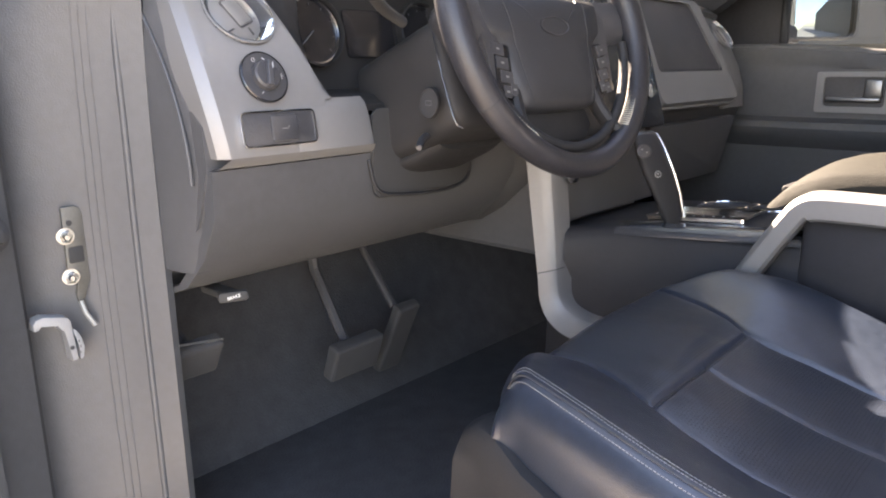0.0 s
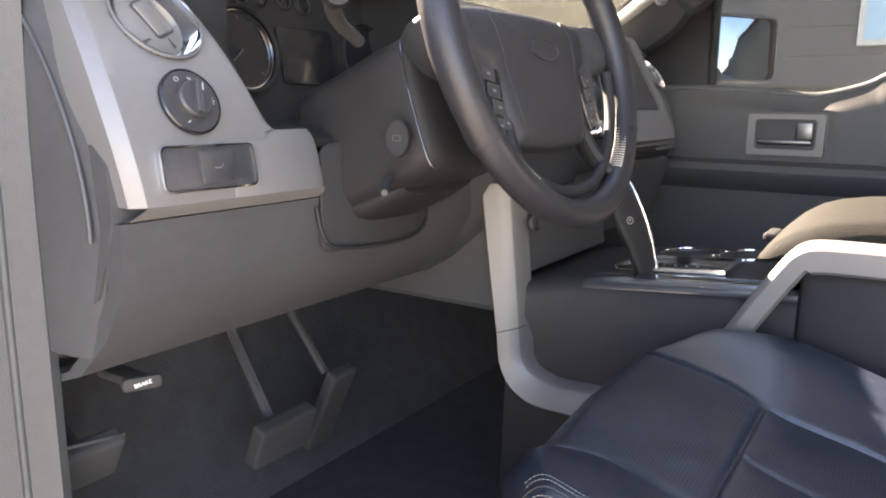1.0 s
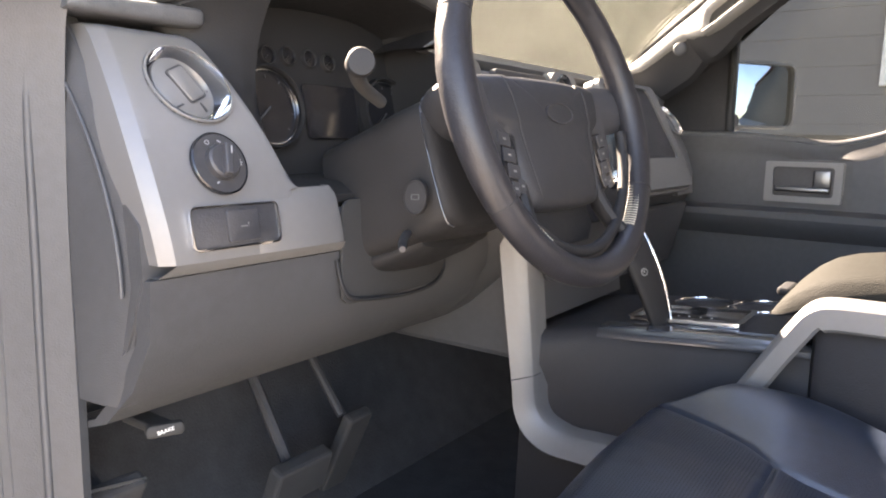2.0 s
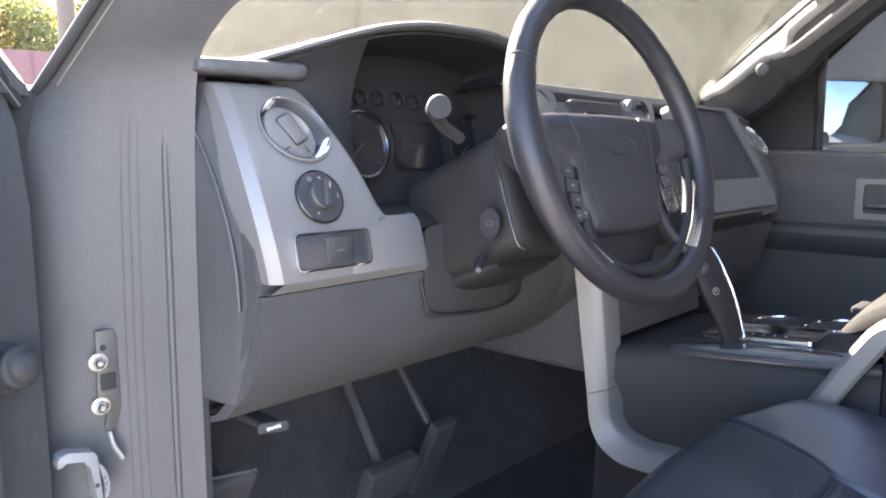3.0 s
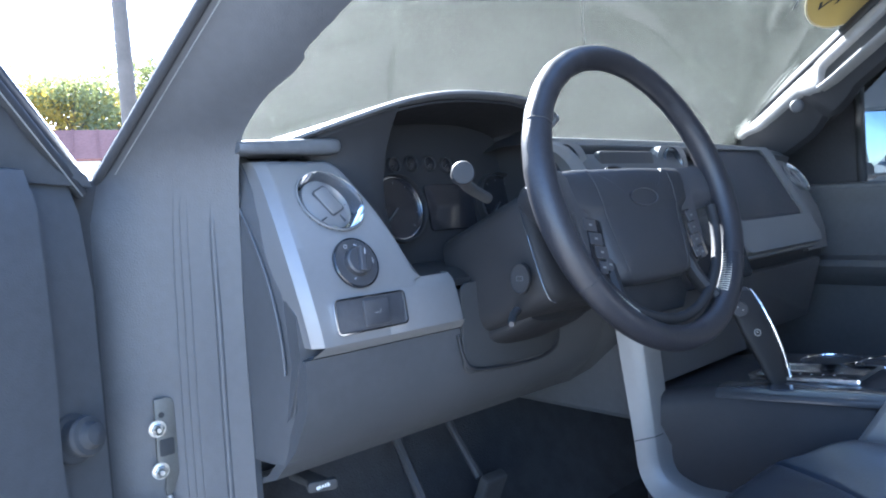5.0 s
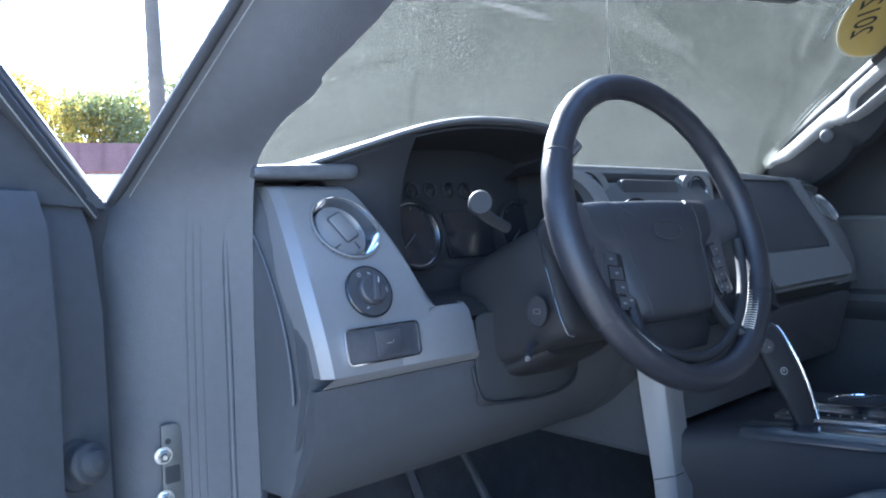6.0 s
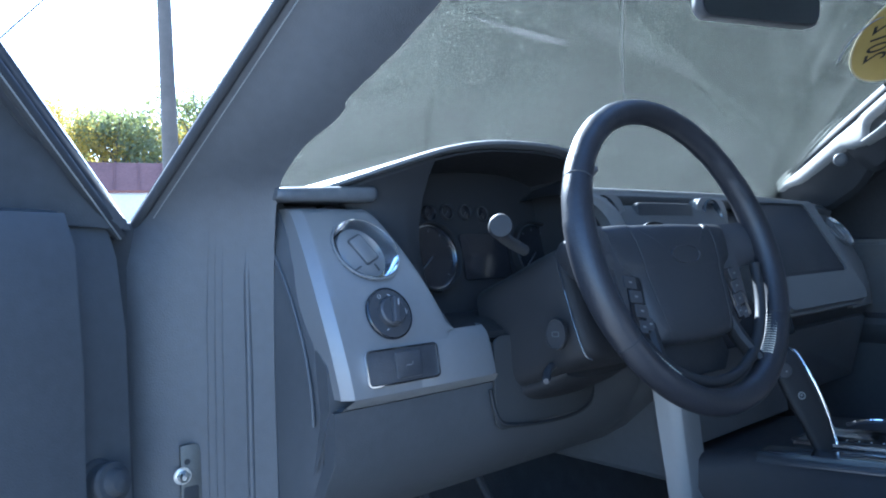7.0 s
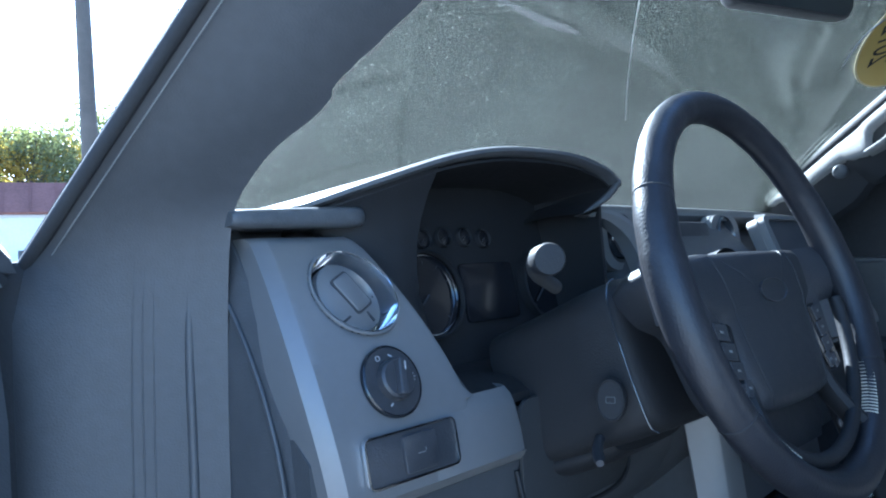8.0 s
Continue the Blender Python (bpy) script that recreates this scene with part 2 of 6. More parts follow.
def tube(path, radius, n=10, closed=False, bm=None, squash=1.0):
    """A round bar along a path; radius is a number or one for each point."""
    pts = [Vector(p) for p in path]
    k = len(pts)
    rad = radius if isinstance(radius, (list, tuple)) else [radius] * k
    rows, up = [], None
    for i, p in enumerate(pts):
        d = (pts[(i + 1) % k] - pts[i - 1]) if closed else (pts[min(i + 1, k - 1)] - pts[max(i - 1, 0)])
        d.normalize()
        if up is None:
            up = d.orthogonal().normalized()
        up = (up - d * up.dot(d)).normalized()
        side = d.cross(up)
        rows.append([p + (up * math.cos(2 * math.pi * j / n) + side * math.sin(2 * math.pi * j / n) * squash) * rad[i] for j in range(n)])
    if closed:
        rows.append(rows[0])
    b = rings(rows, close=True, cap=not closed)
    if closed:
        bmesh.ops.remove_doubles(b, verts=b.verts, dist=1e-6)
    return join(bm, b)


def smooth_path(pts, n=8):
    """A Catmull-Rom curve through the points."""
    p = [Vector(q) for q in pts]
    p = [2 * p[0] - p[1]] + p + [2 * p[-1] - p[-2]]
    out = []
    for a, b, c, d in zip(p, p[1:], p[2:], p[3:]):
        for i in range(n):
            t = i / n
            out.append(0.5 * (2 * b + (c - a) * t + (2 * a - 5 * b + 4 * c - d) * t * t + (3 * b - a - 3 * c + d) * t ** 3))
    return out + [p[-2]]


def words(text, size, material, parent, m, label="", depth=0.0002, name="lettering"):
    cu = bpy.data.curves.new(name, "FONT")
    cu.body, cu.size, cu.extrude, cu.align_x, cu.align_y = text, size, depth, "CENTER", "CENTER"
    cu.materials.append(material)
    ob = new(name, cu)
    if parent is not None:
        ob.parent = parent
    ob.matrix_local = m
    if label:
        ob["label"] = label
    return ob


def facing(origin, normal, up=(0, 0, 1)):
    """A pose whose local z looks along normal and whose y is up as far as it can be."""
    z = Vector(normal).normalized()
    x = Vector(up).cross(z).normalized()
    y = z.cross(x)
    return Matrix.Translation(origin) @ Matrix((x, y, z)).transposed().to_4x4()


def lerp(a, b, t):
    return a + (b - a) * t


# ---- ground and distance ----
g = bmesh.new()
bmesh.ops.create_grid(g, x_segments=60, y_segments=60, size=900)
ground = part("ground", g, GROUND)
tagged(ground, "pale dusty gravel yard reaching the horizon", "ground", kind="structure")


def dash_y(z):
    """How far ahead the driver's silver fascia lies at height z."""
    return 0.249 + 2.2 * (z - 1.195) ** 2


# ---- the truck's cab shell ----
A_OUT, A_IN, A_WAY = Vector((-0.902, 0.487, 1.399)), Vector((-0.769, 0.367, 1.434)), Vector((0.055, -0.284, 0.21))
cab = thing("truck_cab", "black pickup cab shell with grey headliner and carpet", "truck cab", (0, 0, 0))
part("floor_pan", box(-0.84, 0.84, -1.75, 0.62, 0.58, 0.64, 0.01), CARPET, cab, "dark grey carpeted floor")
part("firewall", slab([[(x, 0.56, 0.62), (x, 0.66, 0.78), (x, 0.74, 1.0), (x, 0.76, 1.38)] for x in (-0.84, -0.4, 0, 0.4, 0.84)], 0.03, (0, 1, 0)), CARPET, cab, "carpeted footwell bulkhead", 40)
part("roof", slab([[(x, -0.02 - 0.10 * (abs(x) / 0.72) ** 2, 1.87 - 0.02 * (abs(x) / 0.72) ** 2), (x, -0.6, 1.90 - 0.03 * (abs(x) / 0.72) ** 2), (x, -1.72, 1.87)] for x in (-0.76, -0.6, -0.3, 0, 0.3, 0.6, 0.76)], 0.02, (0, 0, 1)), PAINT, cab, "black roof skin", 40)
part("headliner", slab([[(x, -0.04 - 0.10 * (abs(x) / 0.72) ** 2, 1.855 - 0.02 * (abs(x) / 0.72) ** 2), (x, -0.6, 1.88 - 0.03 * (abs(x) / 0.72) ** 2), (x, -1.70, 1.85)] for x in (-0.74, -0.6, -0.3, 0, 0.3, 0.6, 0.74)], 0.012, (0, 0, 1)), HEADLINER, cab, "light grey headliner", 40)
part("rear_wall", box(-0.84, 0.84, -1.78, -1.72, 0.6, 1.87, 0.02), TRIMCLOTH, cab, "grey trimmed rear wall", 40)
for sx in (-1, 1):
    part("rear_side", box(min(sx * 0.80, sx * 0.90), max(sx * 0.80, sx * 0.90), -1.75, -0.66, 0.6, 1.36, 0.02), DASH, cab)
    part("rocker", box(min(sx * 0.80, sx * 0.93), max(sx * 0.80, sx * 0.93), -1.75, 0.55, 0.52, 0.66, 0.02), PAINT, cab, "black rocker panel")
    part("middle_pillar", rings([[(sx * x, y, z) for x, y in ((0.90 - d, -0.62), (0.80 - d, -0.62), (0.80 - d, -0.78), (0.90 - d, -0.78))] for d, z in ((0, 0.6), (0, 1.36), (0.14, 1.87))], True, True), TRIMCLOTH, cab, "grey trimmed middle pillar")
    part("rear_pillar", rings([[(sx * x, y, z) for x, y in ((0.90 - d, -1.45), (0.80 - d, -1.45), (0.80 - d, -1.75), (0.90 - d, -1.75))] for d, z in ((0, 0.6), (0, 1.36), (0.14, 1.87))], True, True), TRIMCLOTH, cab, "grey trimmed rear pillar")


def step(keys, t):
    """Smooth value between keys (t, value)."""
    if t <= keys[0][0]:
        return keys[0][1]
    for (a, p), (b, q) in zip(keys, keys[1:]):
        if t <= b:
            k = (t - a) / (b - a)
            return lerp(p, q, k * k * (3 - 2 * k))
    return keys[-1][1]


def pillar(sx):
    """A windshield pillar with its inner trim, and the hinge pillar below it."""
    rows = []
    foot = ((-0.915, 0.478), (-0.905, 0.470), (-0.872, 0.457), (-0.843, 0.441), (-0.812, 0.408), (-0.782, 0.372), (-0.772, 0.376), (-0.772, 0.44), (-0.88, 0.53))
    for z, f in ((0.62, 0), (0.9, 0), (1.06, 0), (1.14, 0.002), (1.22, 0.008), (1.29, 0.015), (1.35, 0.022)):
        rows.append([Vector((sx * -x, y - f * w, z)) for (x, y), w in zip(foot, (0, 0.25, 0.8, 1, 0.8, 0, 0, 0, 0))])
    for i in range(265):
        s = 0.02 + 2.2 * i / 264
        o, n = A_OUT + A_WAY * s, A_IN + A_WAY * s
        # the trim swells above its lower joint
        n = n + Vector((1, -0.4, 0)) * step(((0.0, -0.010), (0.1, -0.0125), (0.2, -0.0155), (0.25, -0.016), (0.28, -0.0145), (0.295, -0.011), (0.31, -0.003), (0.33, -0.001), (0.35, -0.0015), (0.37, -0.0025), (0.39, -0.0055), (0.415, -0.0095), (0.44, -0.010), (0.48, -0.008), (0.55, -0.004), (0.65, 0.001), (0.8, 0.004), (1.3, 0.006)), s)
        mid = (o + n) / 2 + Vector((0.02, -0.028, -0.012)) * min(1, 0.3 + 2 * s)
        fil = Vector((0, -0.024 * max(0, 1 - s / 0.36) ** 1.6, 0))
        rows.append([Vector((sx * -p.x, p.y, p.z)) for p in (o, o + Vector((0.012, -0.016, 0)), lerp(o, mid, 0.6) + Vector((0, -0.006, 0)) + fil * 0.8, mid + fil, lerp(mid, n, 0.55) + Vector((0.004, -0.006, -0.006)) + fil * 0.8, n + Vector((-0.002, -0.012, -0.008)), n, n + Vector((-0.01, 0.05, 0.03)), o + Vector((0.040, 0.055, 0.03)))])
    lo, hi = 4, 7 + 72
    def spread(r, j):
        d = r[6] - r[0]
        a = (r[j] - r[0]).dot(d) / d.length_squared
        return a, r[j] - (r[0] + d * a)
    ends = {j: (spread(rows[lo], j), spread(rows[hi], j)) for j in range(1, 6)}
    for i in range(lo + 1, hi):
        k = (rows[i][3].z - rows[lo][3].z) / (rows[hi][3].z - rows[lo][3].z)
        k = min(1, max(0, k))
        k = k * k * (3 - 2 * k)
        for j, ((a0, o0), (a1, o1)) in ends.items():
            rows[i][j] = rows[i][0] + (rows[i][6] - rows[i][0]) * lerp(a0, a1, k) + o0.lerp(o1, k)
    # the vertical foot and the raked trim flow into each other
    fine = [rows[0]]
    for r in rows[1:]:
        q = fine[-1]
        cuts = int((r[3].z - q[3].z) / 0.008) if r[3].z > 1.1 else 0
        fine += [[a.lerp(b, k / (cuts + 1)) for a, b in zip(q, r)] for k in range(1, cuts + 1)] + [r]
    first = next(i for i, r in enumerate(fine) if r[3].z > 1.17)
    for passes, columns, end in ((240, (2, 3, 4), 1.60), (60, (1,), 1.60), (60, (5,), 1.485)):
        last = next(i for i, r in enumerate(fine) if r[3].z > end)
        for j in columns:
            col = [r[j] for r in fine]
            for _ in range(passes):
                col[first:last] = [(col[i - 1] + col[i] * 2 + col[i + 1]) / 4 for i in range(first, last)]
            for r, p in zip(fine, col):
                r[j] = p
    shell = rings(fine, True, True)
    skin = BVHTree.FromBMesh(shell)
    part("windshield_pillar", shell, DASH, cab, "charcoal moulded windshield pillar trim", 50)
    seal = [A_OUT + A_WAY * (2.2 * i / 14 - 0.02) + Vector((0.004, -0.010, -0.002)) for i in range(15)]
    part("pillar_seal", tube([Vector((sx * -q.x, q.y, q.z)) for q in seal], 0.006, 8), RUBBER, cab, "black rubber door seal", 50)
    part("pillar_flange", tube([Vector((sx * -(q.x + 0.012), q.y + 0.008, q.z)) for q in seal], 0.004, 8), PAINT, cab, "black painted flange", 50)
    # pale tube that paints the light caught along the seal
    part("seal_glint", tube([Vector((sx * -(q.x + 0.010), q.y - 0.010, q.z - 0.004)) for q in seal], 0.0007, 6), GREYMETAL, cab, "thin pale line painted as light along the seal", 50)
    hinge = box(-0.900, -0.80, 0.485, 0.62, 0.60, 1.40, 0.012)
    if sx > 0:
        hinge.transform(Matrix.Diagonal((-1, 1, 1, 1)))
    part("hinge_pillar", hinge, PAINT, cab, "black painted hinge pillar", 40)
    return skin


pillar_skin = pillar(-1)
# the passenger's pillar: a top face beside the glass and a steep inner face
P_O = Vector((0.7130, 0.3760, 1.542))
P_WAY = Vector((-0.2785, -0.8093, 0.5173)).normalized()
p_w = Vector((-0.4581, -0.3614, -0.8121)).normalized()
p_n = Vector((-0.844, 0.463, 0.270)).normalized()
p_d = P_WAY.cross(Vector((-0.927, -0.055, -0.372))).normalized()
p_d = -p_d if p_d.z > 0 else p_d


def on_pillar(s, w, h):
    """A point s along the pillar, w in from the glass and h above the trim."""
    return P_O + P_WAY * s + p_w * w + p_n * h


BAND = ((-0.150, -0.012), (-0.097, 0.012), (-0.030, 0.034), (0.020, 0.038), (0.10, 0.042), (0.128, 0.060), (0.150, 0.078), (0.20, 0.088), (0.60, 0.088))
rows = []
for k in range(45):
    s = -0.26 + 0.88 * k / 44
    c = on_pillar(s, max(-0.012, step(BAND, s)) - 0.002, -0.006)
    top = on_pillar(s, 0, 0)
    e = Vector((-A_OUT.x, A_OUT.y, A_OUT.z)) + Vector((-A_WAY.x, A_WAY.y, A_WAY.z)) * ((top.z - A_OUT.z) / A_WAY.z)
    low = lerp(0.085, 0.030, min(1, max(0, (s - 0.05) / 0.17)))
    rows.append([on_pillar(s, -0.024, -0.010), on_pillar(s, -0.014, -0.006), c, c + p_d * 0.004 - p_n * 0.001, c + p_d * low, c + p_d * (low + 0.006) - p_n * 0.012, e + Vector((-0.012, -0.016, 0)), e, e + Vector((-0.04, 0.055, 0.03)), on_pillar(s, -0.024, -0.05)])
# near-black colour deepens the shade on the pillar's inner face
part("windshield_pillar", rings(rows, True, True), BLACKTRIM, cab, "moulded windshield pillar trim, its shade put into near-black", 25)
hinge = box(0.80, 0.900, 0.485, 0.62, 0.60, 1.40, 0.012)
part("hinge_pillar", hinge, PAINT, cab, "black painted hinge pillar", 40)
# kick panel trim inside the driver's hinge pillar
part("kick_panel", slab([[(-0.790, 0.41, z), (-0.785, 0.40, z), (-0.776, 0.395, z), (-0.770, 0.43, z), (-0.768, 0.60, z)] for z in (0.64, 0.9, 1.15, 1.40)], 0.01, (-1, 0, 0)), DASH, cab, "charcoal kick panel", 40)
for x, r, top, name, label in ((-0.8375, 0.0009, 1.400, "weatherstrip", "thin rubber weatherstrip"), (-0.8310, 0.0009, 1.392, "weatherstrip", "thin rubber weatherstrip"), (-0.8245, 0.0009, 1.384, "weatherstrip", "thin rubber weatherstrip"), (-0.802, 0.0045, 1.372, "trim_ridge", "rounded trim ridge")):
    run = []
    for k in range(40):
        z = lerp(0.64, top, k / 39)
        hit = pillar_skin.ray_cast(Vector((x, 0.0, z)), Vector((0, 1, 0)))[0]
        if hit:
            run.append(hit + Vector((0, r * (0.2 + 1.2 * max(0, (k - 30) / 9) ** 2), 0)))
    part(name, tube(run, r, 8), DASH, cab, label, 50)


def ws_point(x, z):
    """The windshield's bowed sheet."""
    return Vector((x, 0.487 - (z - 1.399) / 0.76 + 0.25 * (1 - (x / 0.90) ** 2), z))


WIPE = (-0.519, 1.666, -0.256, 1.680)                   # the smear's two ends across the glass
pane = slab([[ws_point(lerp(-1, 1, i / 24) * lerp(0.915, 0.76, j / 10), lerp(1.30, 1.865, j / 10)) for i in range(25)] for j in range(11)], 0.005, (0, 0.64, 0.77))
wsh = thing("windshield", "dusty windshield with dried specks and wipe marks", "windshield")
ws = part("glass", pane, WINDSHIELD, wsh, "", 40)
ws.visible_shadow = False
part("lower_band", slab([[ws_point(lerp(-0.91, 0.91, i / 24), z) + Vector((0, -0.004, 0)) for i in range(25)] for z in (1.30, 1.345, 1.385)], 0.002, (0, -0.64, -0.77)), DARK, wsh, "black printed band along the glass edge")
scr = [ws_point(lerp(-0.26, 0.04, k / 12), lerp(1.762, 1.615, k / 12)) + Vector((0, -0.003, -0.003)) for k in range(13)]
part("scratch", tube(scr, 0.0006, 4), THREAD, wsh, "thin pale scratch")
wm = [ws_point(lerp(WIPE[0], WIPE[2], k / 10), lerp(WIPE[1], WIPE[3], k / 10)) + Vector((0, -0.003, -0.003)) for k in range(11)]
wipe = part("wipe_mark", slab([[q + Vector((0, -0.76, 0.65)) * (e * (0.001 + 0.008 * math.sin(math.pi * min(1, 0.08 + 0.092 * k)) ** 0.5 * k / 10)) for e in (-1, 0, 1)] for k, q in enumerate(wm)], 0.0004, (0, -0.64, -0.77)), SMEAR, wsh, "pale smeared wipe mark")
wipe.visible_shadow = False

part("kick_panel", slab([[(0.800, 0.27, z), (0.800, 0.40, z), (0.80, 0.62, z)] for z in (0.64, 0.9, 1.05, 1.16)], 0.02, (1, 0, 0)), DASH, cab, "charcoal kick panel", 40)
# curved reflection near the sticker, drawn as a thin pale tube
arc2 = smooth_path([ws_point(x, z) + Vector((0, -0.003, -0.003)) for x, z in ((0.494, 1.730), (0.473, 1.756), (0.466, 1.778), (0.473, 1.797), (0.488, 1.805))], 4)
part("streak", tube(arc2, [0.0006 + 0.0012 * math.sin(math.pi * k / (len(arc2) - 1)) for k in range(len(arc2))], 5), THREAD, wsh, "pale curve painted as a reflection in the glass")
# added sheet that hides the bright sliver between door and pillar
part("gap_blocker", box(-1.015, -0.893, 0.474, 0.486, 0.62, 1.40, 0.004), RUBBER, cab, "black sheet added to keep the door gap dark")
# grab handle and cap on the passenger's pillar
grab = thing("grab_handle", "pale grey moulded grab handle along the windshield pillar", "grab handle", (0, 0, 0))
def bar(name, keys, label):
    """A rounded bar along the pillar: keys (s, w0, w1, height)."""
    part(name, rings([[on_pillar(s, lerp(w0, w1, k / 10), h * math.sin(math.pi * k / 10) ** 0.4) for k in range(11)] + [on_pillar(s, lerp(w1, w0, k / 3), -0.014) for k in range(4)] for s, w0, w1, h in keys], True, True), TRIMCLOTH, grab, label, 50)


OUTER = BAND[:6] + ((0.150, 0.074), (0.166, 0.074), (0.174, 0.060), (0.179, 0.045), (0.186, 0.036), (0.196, 0.033), (0.60, 0.034))
# the band's paler colour carries the sunlight on the pillar's top face
bar("outer_band", [(q, -0.012 + 0.012 * min(1, max(0, (q + 0.14) / 0.12)), max(-0.010, step(OUTER, q)), 0.004 + 0.008 * min(1, max(0, (q + 0.15) / 0.3))) for q in [-0.148 + 0.30 * k / 20 for k in range(21)] + [0.158, 0.166, 0.170, 0.174, 0.177, 0.179, 0.182, 0.186, 0.190, 0.196, 0.21, 0.30, 0.40, 0.60]], "pillar band beside the glass, sunlight put into its pale colour")
part("glass_edge", rings([[on_pillar(q, lerp(-0.030, -0.001, k / 8), 0.006 * math.sin(math.pi * k / 8) ** 0.5 + 0.001) for k in range(9)] + [on_pillar(q, -0.001, -0.012), on_pillar(q, -0.030, -0.012)] for q in [-0.22 + 0.82 * j / 20 for j in range(21)]], True, True), BLACKTRIM, grab, "black edge beside the glass", 50)
bar("grip", [(0.160, 0.066, 0.079, 0.012), (0.175, 0.069, 0.083, 0.014), (0.20, 0.0735, 0.088, 0.016), (0.30, 0.0755, 0.089, 0.016), (0.45, 0.0755, 0.089, 0.016), (0.60, 0.0755, 0.089, 0.016)], "rounded grip bar")
part("slot", slab([[on_pillar(q, w, -0.003) for w in (0.030, 0.078)] for q in (0.17, 0.3, 0.45, 0.6)], 0.004, tuple(-p_n)), RUBBER, grab, "dark slot behind the grip")
part("screw_cap", lathe([(0.0001, 0.006), (0.011, 0.006), (0.0145, 0.004), (0.016, 0)], facing((0.655, 0.281, 1.535), (-0.88, -0.28, -0.2)), 24), DASH, grab, "round grey screw cap", 40)

part("cowl_panel", slab([[(x, 0.74 - 0.12 * (x / 0.9) ** 2, 1.30), (x, 0.86 - 0.08 * (x / 0.9) ** 2, 1.30), (x, 0.975, 1.26)] for x in (-0.9, -0.6, -0.3, 0, 0.3, 0.6, 0.9)], 0.02, (0, 0, -1)), DARK, cab, "black plastic cowl panel", 40)
for sx in (-1, 1):
    part("fender", slab([[(sx * 0.97, y, 0.75), (sx * 1.0, y, 1.0), (sx * 0.98, y, 1.20), (sx * 0.90, y, 1.27), (sx * 0.80, y, 1.27)] for y in (0.60, 1.0, 1.5, 2.1)], 0.02, (-sx, 0, 0)), PAINT, cab, "black front fender", 40)
part("hood", slab([[(x, y, 1.27 - 0.05 * (x / 0.8) ** 4 - 0.06 * ((y - 0.98) / 1.1) ** 2) for x in (-0.80, -0.75, -0.6, -0.4, -0.2, 0, 0.2, 0.4, 0.6, 0.75, 0.80)] for y in (0.98, 1.3, 1.7, 2.1)], 0.03, (0, 0, -1)), PAINT, cab, "black hood", 40)


# ---- dashboard ----
dash = thing("dashboard", "charcoal pickup dashboard with satin silver fascia panels", "dashboard")
top_rows = []
for i in range(41):
    x = lerp(-0.285, 0.775, i / 40)
    e = 0.02 * (abs(x) / 0.775) ** 4
    yb = 0.70 - 0.24 * (x / 0.80) ** 2
    top_rows.append([Vector((x, yb, 1.40)), Vector((x, 0.46, 1.448 - e)), Vector((x, 0.39, 1.455 - e)), Vector((x, 0.362, 1.450 - e)), Vector((x, 0.350, 1.438 - e)), Vector((x, 0.355, 1.424 - e)), Vector((x, 0.37, 1.418 - e)), Vector((x, yb, 1.36))])
part("top_pad", rings(top_rows, True, True), DASH_TOP, dash, "soft grained charcoal dash top", 50)
part("corner_pad", rings([[Vector((x, 0.70 - 0.24 * (x / 0.80) ** 2, 1.40)), Vector((x, 0.49, 1.426)), Vector((x, 0.47, 1.426)), Vector((x, 0.47, 1.412)), Vector((x, 0.70 - 0.24 * (x / 0.80) ** 2, 1.38))] for x in [lerp(-0.780, -0.285, i / 12) for i in range(13)]], True, True), DASH_TOP, dash, "grained dash top behind the brow", 50)
pad = []
for x, k in ((-0.786, 0.80), (-0.783, 0.93), (-0.776, 1.0), (-0.74, 1.0), (-0.70, 1.0), (-0.668, 1.0), (-0.656, 0.97), (-0.650, 0.88), (-0.647, 0.70), (-0.646, 0.40)):
    half = lerp(0.0078, 0.0105, (x + 0.776) / 0.126) * k      # the roll thins towards the pillar
    mid = 1.418 + lerp(0.0078, 0.0105, (x + 0.776) / 0.126)
    roll = [Vector((x, 0.353 - 0.0130 * k * abs(math.cos(radians(a))) ** 0.7, mid + half * math.copysign(abs(math.sin(radians(a))) ** 0.7, math.sin(radians(a))))) for a in range(90, 271, 15)]
    pad.append([Vector((x, 0.47, mid + half * 0.6)), Vector((x, 0.40, mid + half * 0.98))] + roll + [Vector((x, 0.40, mid - half * 0.98)), Vector((x, 0.47, mid - half))])
part("pad_end", rings(pad, True, True), DASH_TOP, dash, "rounded end roll of the dash top", 60)
body_rows = []
for i in range(41):
    x = lerp(-0.772, 0.772, i / 40)
    cs = 0.05 / (1 + math.exp((abs(x) - 0.20) * 60))      # centre stack stands proud
    back = 0.034 if x < -0.60 else 0.17 if x < -0.25 else 0.0
    front = [Vector((x, dash_y(z) + 0.022 - cs + back * (1 if z > 1.25 else 0), z)) for z in (1.42, 1.38, 1.33, 1.28, 1.235, 1.190)]
    body_rows.append([Vector((x, 0.66, 1.40))] + front + [Vector((x, 0.30 - cs, 1.12)), Vector((x, 0.380 - cs, 1.05)), Vector((x, 0.430 - cs, 1.02)), Vector((x, 0.66, 1.02))])
part("body", rings(body_rows, True, True), DASH, dash, "charcoal moulded dash body", 40)
part("end_ridge", tube([(-0.7785, dash_y(z) + 0.046 + 0.10 * (z - 1.19), z) for z in [1.17 + 0.2 * k / 16 for k in range(17)]], 0.0022, 8), DASH, dash, "thin moulded ridge", 60)
part("end_panel", slab([[(-0.768, dash_y(z) + 0.030, z), (-0.776, dash_y(z) + 0.05, z), (-0.782, 0.40, z)] for z in (1.06, 1.08, 1.18, 1.26, 1.34, 1.42)], 0.014, (1, 0, 0)), DASH, dash, "charcoal end panel", 40)

